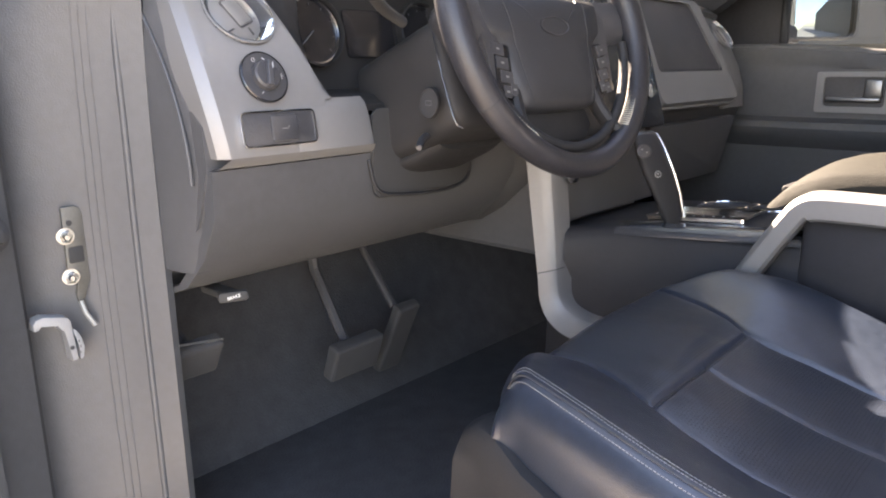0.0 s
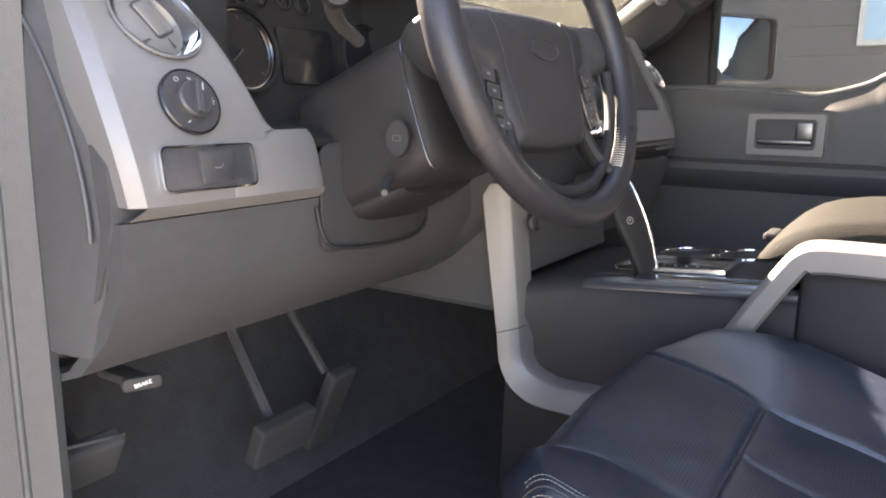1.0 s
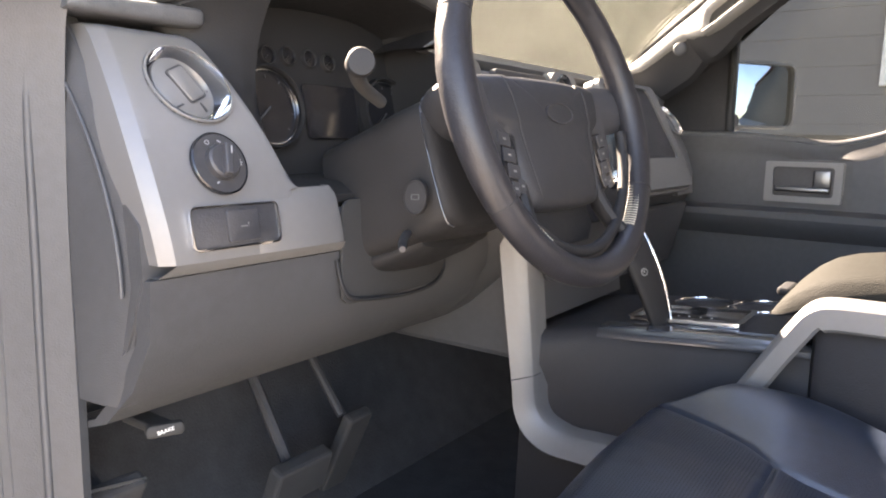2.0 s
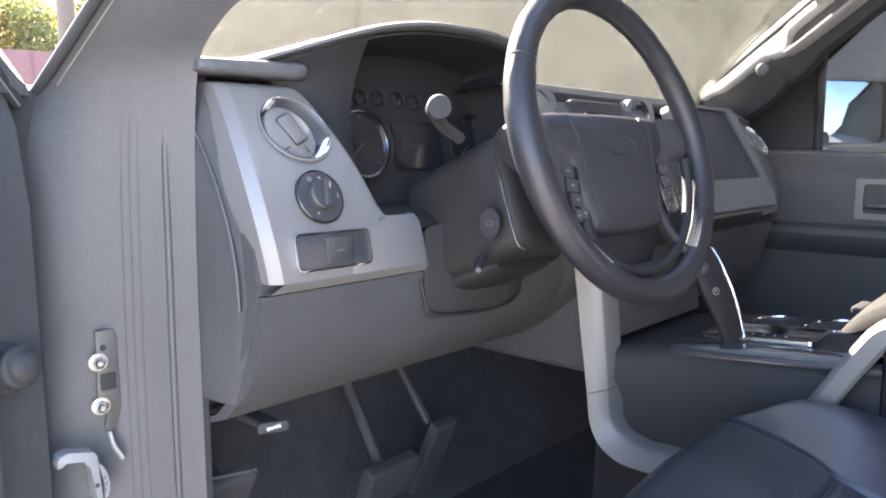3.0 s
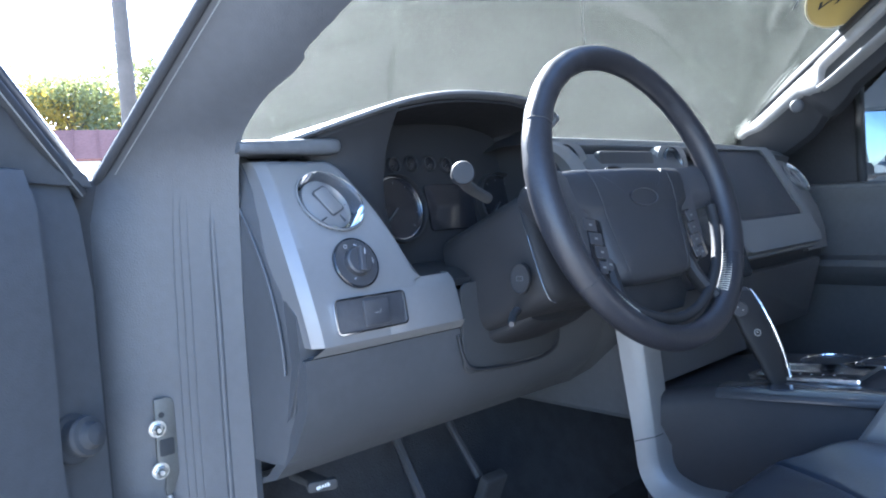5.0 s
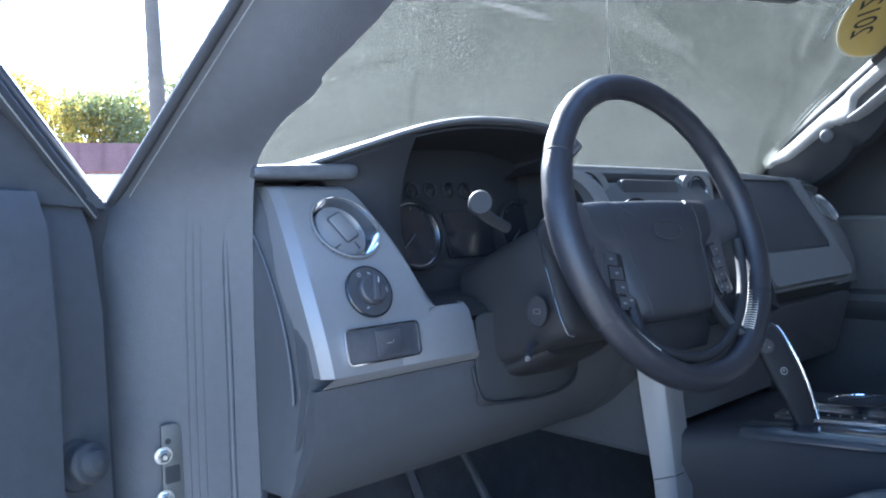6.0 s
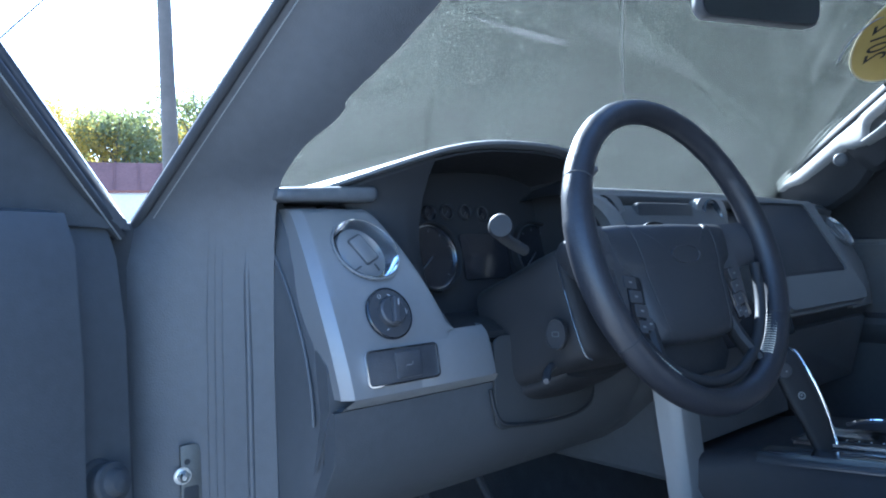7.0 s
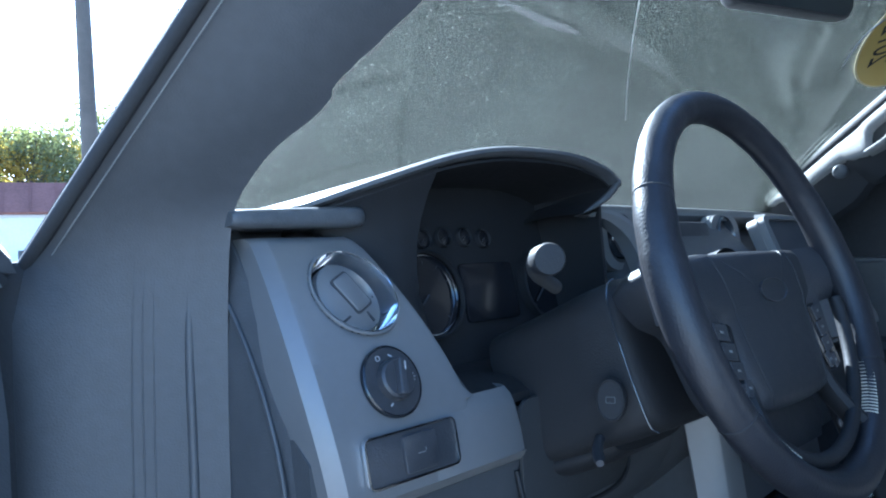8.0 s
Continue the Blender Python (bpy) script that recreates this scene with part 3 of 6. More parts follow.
# silver fascia beside the driver's door
VX, VZ, VR = -0.692, 1.360, 0.0415
F_LOW, F_FOOT, F_TOP = 1.2005, 1.261, 1.410


def fascia_right(z):
    """The tall part's inner edge leans outwards as it rises and rounds into the foot."""
    k = max(0.0, (z - F_FOOT) / (F_TOP - F_FOOT))
    return lerp(-0.6075, -0.655, k ** 1.15) - 0.006 * max(0.0, (k - 0.9) / 0.1) ** 2 + 0.010 * max(0.0, 1 - k / 0.09) ** 2


fas = []
for k in range(101):
    z = lerp(F_LOW, F_TOP, k / 100)
    y = dash_y(z)
    e = 0.004 if k == 100 else 0.001 if k == 99 else 0.0
    xr = fascia_right(z) if z > F_FOOT else -0.6075
    bulge = 0.010 * math.sin(math.pi * min(1, max(0, (z - 1.195) / 0.205)))
    fxs = [(x - bulge, d) for x, d in ((-0.7645, 0.050), (-0.7640, 0.0098), (-0.7632, 0.0088), (-0.7535, 0.0006), (-0.7525, 0.0))] + [(lerp(-0.7515, xr - 0.008, i / 44), 0.0) for i in range(45)] + [(xr - 0.003, 0.0012), (xr, 0.006), (xr + 0.001, 0.04)]
    fas.append([Vector((x, y + d + e, z)) for x, d in fxs])
f = rings(fas)
s0 = math.sqrt(1 + (4.4 * (VZ - 1.195)) ** 2)
gone = [q for q in f.faces if math.hypot(q.calc_center_median().x - VX, (q.calc_center_median().z - VZ) * s0) < VR * 1.06]
bmesh.ops.delete(f, geom=gone, context="FACES")
foot = []
for k in range(10):
    z = lerp(F_LOW, F_FOOT, k / 9)
    y = dash_y(z)
    e = 0.006 if k == 9 else 0.0012 if k == 8 else 0.0
    so = 0.008 * (0.5 - k / 9)
    foot.append([Vector((x + so * max(0, (x + 0.61) / 0.07), y + d + e - 0.0007, z)) for x, d in ((-0.662, 0.0009), (-0.660, 0.0), (-0.60, 0.0), (-0.556, 0.0), (-0.545, 0.003), (-0.540, 0.012), (-0.539, 0.05))])
f = rings(foot, bm=f)
f = rings([[Vector((lerp(x0, x1, c), dash_y(F_LOW) + d, z)) for x0, x1 in ((-0.7525, -0.7650), (-0.70, -0.70), (-0.62, -0.62), (-0.541, -0.535))] for d, z, c in ((0.0, F_LOW, 0), (0.0005, F_LOW - 0.0006, 0.05), (0.0100, F_LOW - 0.0110, 0.95), (0.0115, F_LOW - 0.0117, 1), (0.05, F_LOW - 0.0117, 1))], bm=f)
fascia = part("fascia", f, SILVER, dash, "satin silver fascia panel", 28)


def on_fascia(x, z, out=0.0):
    s = 4.4 * (z - 1.195)
    n = Vector((0, -1, s)).normalized()
    return facing(Vector((x, dash_y(z), z)) + n * out, n)


def air_vent(m, r, parent, name="air_vent"):
    """A round vent: chrome ring, dark throat and the ball face with its flap and seams."""
    ring = part(name, lathe([(r * 1.025, 0.0012), (r * 1.005, 0.0008), (r * 0.99, -0.003), (r * 0.96, -0.016), (r * 0.90, -0.026), (r * 0.5, -0.030)], m, 56), CHROME, parent, "round chrome-lined air vent", 50)
    part("rim", lathe([(r * 1.085, -0.001), (r * 1.075, 0.0004), (r * 1.05, 0.0008), (r * 1.02, 0.0004), (r * 1.02, -0.004)], m, 56), SILVER, ring, "satin silver outer ring", 50)
    tilt = m @ pose(-r * 0.10, -0.001, -0.010, 3, 7, 0)
    part("ball", lathe([(r * 0.82, -0.014), (r * 0.83, -0.001), (r * 0.81, 0.003), (r * 0.71, 0.0055), (r * 0.4, 0.0072), (0.0001, 0.0076)], tilt, 48), SILVER, ring, "satin grey ball face", 40)
    o, i = rounded(-r * 0.30, r * 0.34, -r * 0.42, r * 0.50, r * 0.10, 3), rounded(-r * 0.25, r * 0.29, -r * 0.37, r * 0.45, r * 0.07, 3)
    flap = tilt @ pose(0, 0, 0.0052, 0, 0, 28)
    part("flap", prism(i, 0.0042, 0.001, flap), SILVER, ring, "thumb flap", 40)
    part("flap_gap", frame_ring(o, i, 0.0028, flap), DARK, ring)
    part("seam", box(-0.0012, 0.0012, -r * 0.72, -r * 0.42, 0, 0.0046, m=tilt @ pose(0, 0, 0.0022, 0, 0, 28)), DARK, ring)
    part("seam", box(-r * 0.70, r * 0.70, -0.001, 0.001, 0, 0.0040, m=tilt @ pose(0, -r * 0.36, 0.0022, 0, 0, 28)), DARK, ring)
    return ring


air_vent(on_fascia(VX, VZ, 0.002), VR, dash)

# headlamp switch
km = on_fascia(-0.694, 1.286, 0.001) @ Matrix.Scale(0.90, 4)
knob = part("headlamp_switch", lathe([(0.0325, 0), (0.0325, 0.003), (0.031, 0.0045), (0.0001, 0.005)], km, 40), DARK, dash, "round black headlamp switch", 40)
part("dial", lathe([(0.019, 0.004), (0.0185, 0.012), (0.0165, 0.014), (0.0001, 0.0145)], km, 32), DARK, knob, "", 40)
part("grip", box(-0.0045, 0.0045, -0.017, 0.017, 0.012, 0.021, 0.002, m=km @ pose(0, 0, 0, 0, 0, -14)), DARK, knob)
part("pointer", box(-0.0006, 0.0006, 0.005, 0.013, 0.0205, 0.0215, m=km @ pose(0.002, 0, 0, 0, 0, -14)), GREYPRINT, knob, "white pointer line")
part("ring", lathe([(0.0335, 0.0), (0.0335, 0.004), (0.0322, 0.0052), (0.0318, 0.004)], km, 40), GLOSS, knob, "", 40)
part("lamp_sign", lathe([(0.0028, 0.0048), (0.0028, 0.0056), (0.0017, 0.0056), (0.0017, 0.0048)], km @ pose(0.022, 0.000, 0), 14), GREYPRINT, knob, "white lamp symbol")
for k in range(8):
    part("lamp_ray", box(-0.0004, 0.0004, 0.0033, 0.0048, 0.0048, 0.0055, m=km @ pose(0.022, 0.000, 0, 0, 0, 45 * k)), GREYPRINT, knob)
part("off_sign", lathe([(0.0026, 0.0048), (0.0026, 0.0053), (0.0021, 0.0053), (0.0021, 0.0048)], km @ pose(-0.011, 0.022, 0), 14), GREYPRINT, knob, "white ring symbol")
part("park_sign", box(-0.0022, 0.0022, -0.0006, 0.0006, 0.0048, 0.0055, m=km @ pose(0.004, 0.023, 0, 0, 0, -30)), GREYPRINT, knob)
part("fog_sign", box(-0.0018, 0.0018, -0.0007, 0.0007, 0.0048, 0.0055, m=km @ pose(-0.010, -0.021, 0, 0, 0, 30)), GREYPRINT, knob)

# switch panel under the headlamp switch
cm = on_fascia(-0.688, 1.230, 0.001)
sp = part("switch_panel", prism(rounded(-0.0490, 0.0490, -0.0185, 0.0185, 0.005, 4), 0.003, 0.001, cm), DARK, dash, "black switch panel with one rocker", 40)
part("edge", frame_ring(rounded(-0.0506, 0.0506, -0.0200, 0.0200, 0.0065, 4), rounded(-0.0490, 0.0490, -0.0185, 0.0185, 0.005, 4), 0.004, cm), CHROME, sp, "thin bright edge", 40)
part("rocker", prism(rounded(-0.017, 0.020, -0.0150, 0.0150, 0.003, 3), 0.006, 0.0015, cm @ pose(0.004, 0, 0)), DARK, sp, "black rocker switch", 40)
part("rocker_mark", box(-0.005, 0.003, -0.0004, 0.0004, 0.006, 0.0064, m=cm @ pose(0.006, -0.001, 0)), GREYMETAL, sp)
part("rocker_mark", box(-0.0003, 0.0003, -0.0012, 0.0012, 0.006, 0.0064, m=cm @ pose(0.010, 0.001, 0)), GREYMETAL, sp)

# instrument cluster under its brow
BROW = [(-0.725, 0.380, 1.434), (-0.695, 0.352, 1.446), (-0.63, 0.320, 1.469), (-0.56, 0.304, 1.4900), (-0.49, 0.299, 1.502), (-0.42, 0.297, 1.5055), (-0.36, 0.293, 1.5035), (-0.315, 0.289, 1.495), (-0.290, 0.286, 1.485), (-0.277, 0.283, 1.473)]
bc = smooth_path(BROW, 4)
brow_rows = []
for p in bc:
    back = max(0.0, p.z - 1.440)
    brow_rows.append([p + Vector((0, 0.016, -0.011)), p + Vector((0, 0.006, -0.0095)), p + Vector((0, 0.0005, -0.0060)), p + Vector((0, 0.001, -0.002)), p + Vector((0, 0.008, 0)), p + Vector((0, 0.07, -0.15 * back)), Vector((p.x, p.y + 0.15, p.z - 0.6 * back)), Vector((p.x, p.y + 0.20, 1.430)), Vector((p.x, p.y + 0.19, 1.415)), Vector((p.x, p.y + 0.10, p.z - 0.016))])
part("brow", rings(brow_rows, True, True), DASH_TOP, dash, "grained charcoal brow over the instruments", 50)
# near-black sheet added to deepen the shade under the brow
part("brow_shade", slab([[p + Vector((0, 0.013, -0.0125)), p + Vector((0, 0.05, -0.0175)), Vector((p.x, 0.412, p.z - 0.031))] for p in bc[4:]], 0.003, (0, 0, -1)), BLACKTRIM, dash, "black sheet that paints the shade under the brow", 60)
part("binnacle_wall", slab([[(-0.296 + 0.10 * max(0, z - 1.42), 0.300 + 0.05 * (z - 1.28), z), (-0.288, 0.345, z), (-0.292, 0.410, z)] for z in (1.262, 1.32, 1.38, 1.42, 1.455)], 0.006, (1, 0, 0)), BLACKTRIM, dash, "dark binnacle end wall", 60)
# binnacle wall from the brow's left leg down to the fascia
side = []
for k in range(13):
    u = k / 12
    top = smooth_path(BROW[:5], 6)[round(lerp(3, 17, u))] + Vector((0, 0.010, -0.010))
    z = lerp(F_TOP - 0.004, F_FOOT + 0.012, u)
    low = Vector((fascia_right(z) - 0.004, dash_y(z) + 0.006, z))
    deep = Vector((lerp(low.x, top.x, 0.6) + 0.012, max(low.y, top.y) + lerp(0.010, 0.075, u), lerp(low.z, top.z, 0.5)))
    side.append([lerp(lerp(low, deep, v), lerp(deep, top, v), v) for v in [i / 8 for i in range(9)]])
part("binnacle_wall", slab(side, 0.004, (0.3, 1, 0)), BLACKTRIM, dash, "smooth dark binnacle wall", 60)
# brow's right end, curling down and back under
tip = [(-0.279, 0.288, 1.470), (-0.288, 0.292, 1.459), (-0.303, 0.298, 1.447), (-0.325, 0.310, 1.434)]
part("brow_tip", slab([[p + Vector((0, 0, 0)), p + Vector((0.002, 0.05, 0.0)), p + Vector((0.004, 0.14, -0.012))] for p in smooth_path(tip, 5)], 0.004, (-0.8, 0, -0.3)), BLACKTRIM, dash, "brow's end cheek", 60)
part("brow_lip", tube(smooth_path([(-0.2765, 0.2865, 1.471)] + tip, 4), [0.0045] * 12 + [0.004, 0.0035, 0.003, 0.002, 0.001], 8), DASH_TOP, dash, "", 60)
G_Y = 0.388


def gauge_at(x, z, out=0.0):
    return facing((x, G_Y + 0.2 * (z - 1.34) - out, z), (0, -1, 0.2))


def brow_z(x):
    for a, b in zip(BROW, BROW[1:]):
        if a[0] <= x <= b[0]:
            return lerp(a[2], b[2], (x - a[0]) / (b[0] - a[0]))
    return 1.46


cl = [[Vector((x, G_Y + 0.2 * (z - 1.34), z)) for z in [lerp(1.262, brow_z(x) - 0.030, k / 8) for k in range(9)]] for x in [lerp(-0.632, -0.290, i / 16) for i in range(17)]]
cluster = part("gauge_panel", slab(cl, 0.02, (0, 1, 0)), BLACKTRIM, dash, "black gauge panel", 40)
for gx, gz, gr in ((-0.527, 1.346, 0.046), (-0.312, 1.346, 0.046), (-0.518, 1.408, 0.011), (-0.485, 1.410, 0.011), (-0.449, 1.410, 0.011), (-0.415, 1.408, 0.011)):
    gm = gauge_at(gx, gz, 0.001)
    big = gr > 0.02
    part("gauge_hood", lathe([(gr * 1.10, 0), (gr * 1.09, 0.012 if big else 0.004), (gr * 1.03, 0.013 if big else 0.005), (gr * 1.0, 0.008 if big else 0.003)], gm, 40), BLACKTRIM, cluster, "black gauge hood", 50)
    part("gauge_ring", lathe([(gr * 1.0, 0.004), (gr * 0.985, 0.006), (gr * 0.955, 0.006), (gr * 0.945, 0.003)], gm, 48), CHROME if big else DARK, cluster, "slim gauge ring", 50)
    part("gauge_face", lathe([(gr * 0.95, 0.002), (0.0001, 0.003)], gm, 32), GLOSS, cluster)
    for k in range(9 if big else 3):
        a = 225 - (33.75 if big else 110) * k
        part("tick", box(gr * 0.76, gr * 0.84, -gr * 0.008, gr * 0.008, 0.0028, 0.0036, m=gm @ pose(0, 0, 0, 0, 0, a)), DASH, cluster)
    part("needle", box(0, gr * 0.7, -gr * 0.02, gr * 0.02, 0.0045, 0.0055, m=gm @ pose(0, 0, 0, 0, 0, 220)), DASH, cluster)
part("display", prism(rounded(-0.048, 0.048, -0.036, 0.034, 0.006, 3), 0.004, 0.001, gauge_at(-0.420, 1.345)), GLOSS, cluster, "dark information display", 40)
# inner cheek between fascia and cluster
part("cluster_cheek", slab([[(fascia_right(z) - 0.002, dash_y(z) + 0.012, z), (fascia_right(z) + 0.006, dash_y(z) + 0.05, z), (fascia_right(z) + 0.008, G_Y + 0.01, z)] for z in (1.262, 1.30, 1.34, 1.38, 1.41, 1.44)], 0.006, (1, 0, 0)), DASH, dash, "", 40)
part("cluster_shelf", slab([[(x, dash_y(1.255) + 0.010, 1.250), (x, dash_y(1.26) + 0.03, 1.262), (x, G_Y + 0.01, 1.268)] for x in (-0.605, -0.55, -0.45, -0.35, -0.26)], 0.008, (0, 0, -1)), BLACKTRIM, dash, "black shelf under the gauges", 40)

# lower driver's panel with the brake release
part("knee_panel", slab([[(x, 0.264, 1.187), (x, 0.268, 1.13), (x, 0.298, 1.08), (x, 0.345, 1.038), (x, 0.395, 1.020)] for x in (-0.770, -0.70, -0.6, -0.5, -0.40, -0.30, -0.215)], 0.02, (0, 1, 0)), DASH, dash, "charcoal knee panel", 40)

# centre stack upper part: hooded vents in silver
for vx in (-0.207, 0.137):
    hm = facing((vx, 0.332, 1.408), (0, -1, 0.12))
    vent = part("centre_vent", frame_ring([(x * 1.0, y) for x, y in rounded(-0.058, 0.058, -0.05, 0.030, 0.03, 6)], rounded(-0.040, 0.040, -0.040, 0.020, 0.025, 6), 0.006, hm, bev=0.02), SILVER, dash, "silver hooded centre vent", 40)
    part("ring", lathe([(0.032, 0.0), (0.032, 0.006), (0.030, 0.009), (0.028, 0.006), (0.026, -0.004)], hm @ pose(0, -0.004, 0), 36), GRAPHITE, vent, "dark satin ring", 50)
    part("ball", lathe([(0.027, -0.002), (0.018, 0.002), (0.0001, 0.004)], hm @ pose(0, -0.004, 0), 28), DARK, vent, "", 40)
arc = smooth_path([(-0.292, 0.318, 1.436), (-0.262, 0.306, 1.428), (-0.236, 0.296, 1.408), (-0.222, 0.288, 1.380), (-0.215, 0.280, 1.345)], 4)
part("stack_trim", slab([[p + Vector((0.010, -0.006, 0.004)), p + Vector((0.0, -0.008, 0)), p + Vector((-0.014, 0.0, -0.004))] for p in arc], 0.02, (0, 1, 0)), SILVER, dash, "curved silver trim beside the centre vents", 40)
part("stack_trim", slab([[Vector((-p.x, p.y, p.z)) + Vector((-0.010, -0.006, 0.004)), Vector((-p.x, p.y, p.z)) + Vector((0.0, -0.008, 0)), Vector((-p.x, p.y, p.z)) + Vector((0.014, 0.0, -0.004))] for p in arc], 0.02, (0, 1, 0)), SILVER, dash, "curved silver trim beside the centre vents", 40)
part("centre_screen", prism(rounded(-0.088, 0.088, -0.052, 0.012, 0.008, 3), 0.012, 0.003, facing((-0.035, 0.330, 1.412), (0, -1, 0.12))), DARK, dash, "dark storage bin lid", 40)
part("centre_face", prism(rounded(-0.165, 0.165, -0.10, 0.075, 0.012, 4), 0.012, 0.003, facing((0, 0.225, 1.275), (0, -1, 0.3))), GLOSS, dash, "gloss black radio panel", 40)
for k in range(2):
    part("radio_knob", lathe([(0.016, 0), (0.016, 0.014), (0.014, 0.017), (0.0001, 0.0175)], facing((-0.11 + 0.22 * k, 0.212, 1.245), (0, -1, 0.3)), 28), CHROME, dash, "chrome ringed radio knob", 40)
part("stack_core", box(-0.158, 0.170, 0.242, 0.60, 0.97, 1.20, 0.01), DASH, dash, "charcoal heater box")
part("centre_lower", slab([[(x, 0.235, 1.19), (x, 0.215, 1.12), (x, 0.205, 1.04)] for x in (-0.165, -0.08, 0.08, 0.165)], 0.04, (0, 1, 0)), DASH, dash, "charcoal heater panel", 40)
for hx in (-0.145,):
    for hz in (1.175, 1.115):
        part("socket", lathe([(0.013, 0), (0.013, 0.006), (0.010, 0.008), (0.008, 0.002), (0.0001, 0.002)], facing((hx, 0.20, hz), (-0.3, -1, 0.2)), 24), DARK, dash, "round socket", 40)

# passenger's side: dark inset panel in a silver frame, end vent
pm = facing((0.378, 0.266, 1.347), (0, -1, 0.38))
pin = [(x - 0.085 * max(0, (y + 0.075) / 0.157) * (1 if x > 0 else 0), y) for x, y in rounded(-0.165, 0.158, -0.075, 0.082, 0.012, 4)]
part("inset_panel", prism(pin, 0.008, 0.003, pm), DARK, dash, "dark passenger inset panel", 40)
part("passenger_fascia", frame_ring([(x - 0.085 * max(0, (y + 0.075) / 0.157) * (1 if x > 0 else 0), y) for x, y in rounded(-0.19, 0.212, -0.150, 0.090, 0.02, 4)], pin, 0.012, pm, bev=0.03), SILVER, dash, "satin silver passenger fascia", 40)
part("end_fascia", slab([[(0.60, dash_y(z) - 0.004, z), (0.66, dash_y(z), z), (0.745, dash_y(z) + 0.004, z), (0.766, dash_y(z) + 0.02, z)] for z in (1.19, 1.24, 1.29, 1.34, 1.39, 1.416)], 0.012, (0, 1, 0)), SILVER, dash, "satin silver end panel", 35)
air_vent(on_fascia(0.712, 1.365, 0.006), 0.041, dash)
part("glove_box", prism(rounded(-0.23, 0.23, -0.075, 0.075, 0.015, 4), 0.012, 0.004, facing((0.45, 0.275, 1.10), (0, -1, -0.25))), DASH, dash, "charcoal glove box lid", 40)
# silver L-shaped strip round the centre stack's side
strip_l = smooth_path([Vector((-0.197, y, z)) for y, z in ((0.262, 1.175), (0.246, 1.057), (0.230, 0.952), (0.2255, 0.912), (0.216, 0.886), (0.199, 0.866), (0.169, 0.852), (0.121, 0.850), (0.02, 0.851))], 5)
strip_r = smooth_path([Vector((-0.184, y, z)) for y, z in ((0.220, 1.175), (0.2065, 1.047), (0.198, 0.962), (0.194, 0.924), (0.187, 0.906), (0.172, 0.893), (0.140, 0.884), (0.10, 0.885), (0.02, 0.887))], 5)
rowsA = []
for a, b in zip(strip_l, strip_r):
    way = b - a
    rowsA.append([a + Vector((0.03, 0, 0)), a + Vector((0.002, 0, 0)), a + way * 0.07 + Vector((-0.0015, 0, 0)), a + way * 0.5 + Vector((-0.001, 0, 0)), a + way * 0.955, b + Vector((0.0018, 0, 0)), b + Vector((0.020, way.y * 0.05, way.z * 0.05)), b + Vector((0.040, way.y * 0.12, way.z * 0.12)), b + Vector((0.042, -way.y * 0.4, -way.z * 0.4))])
part("side_strip", rings(rowsA, True, True), SILVER, dash, "satin silver L-shaped side strip", 35)
cut = min(rowsA, key=lambda r: abs(r[0].z - 0.954) + (0.1 if r[0].y < 0.2 else 0))
part("strip_joint", tube(cut[1:7], 0.0009, 6), DARK, dash)

# ---- parking brake release ----
brk = thing("brake_release", "black parking brake release handle with white lettering", "brake release", (-0.709, 0.345, 1.013))
bmx = facing((0, 0, 0), (-0.40, -0.91, 0.02))
part("handle", prism(rounded(-0.019, 0.019, -0.006, 0.008, 0.005, 4), 0.008, 0.003, bmx), INK, brk, "", 40)
words("BRAKE", 0.0056, WHITE, brk, bmx @ pose(0.0, 0.001, 0.0085, 0, 0, 11), "white lettering")
part("stem", box(-0.012, 0.012, 0.002, 0.06, -0.004, 0.006, 0.003), INK, brk, "black release stem")

# ---- steering column and wheel ----
WC = Vector((-0.4212, 0.056, 1.3472))
WM = facing(WC, (-0.0403, -0.952, 0.3034))         # local z towards the driver, y up the wheel
column = thing("steering_column", "charcoal steering column shroud with stalks", "steering column")
crow = []
for d, wt, wb, h, o in ((0.098, 0.086, 0.078, 0.060, -0.026), (0.104, 0.096, 0.091, 0.070, -0.026), (0.112, 0.099, 0.096, 0.073, -0.026), (0.15, 0.099, 0.096, 0.074, -0.028), (0.20, 0.098, 0.095, 0.074, -0.032), (0.27, 0.096, 0.092, 0.074, -0.036)):
    ring = []
    for i in range(32):
        a = 2 * math.pi * i / 32
        cx, cy = math.copysign(abs(math.cos(a)) ** 0.34, math.cos(a)), math.copysign(abs(math.sin(a)) ** 0.34, math.sin(a))
        ring.append(WM @ Vector((cx * lerp(wb, wt, (cy + 1) / 2), o + cy * h, -d)))
    crow.append(ring)
part("shroud", rings(crow, True, True), BLACKTRIM, column, "", 40)
part("spindle", lathe([(0.050, -0.125), (0.050, -0.085), (0.046, -0.060), (0.046, -0.030)], WM, 28), DARK, column, "black wheel spindle cover", 40)
part("shroud_seam", tube(smooth_path([WM @ Vector(p) for p in ((-0.080, 0.0455, -0.1045), (-0.093, 0.040, -0.1045), (-0.0978, 0.020, -0.1075), (-0.0975, -0.03, -0.1085), (-0.0950, -0.085, -0.1075), (-0.087, -0.0965, -0.1045))], 5), 0.0010, 6), GRAPHITE, column, "pale moulding line of the shroud", 60)
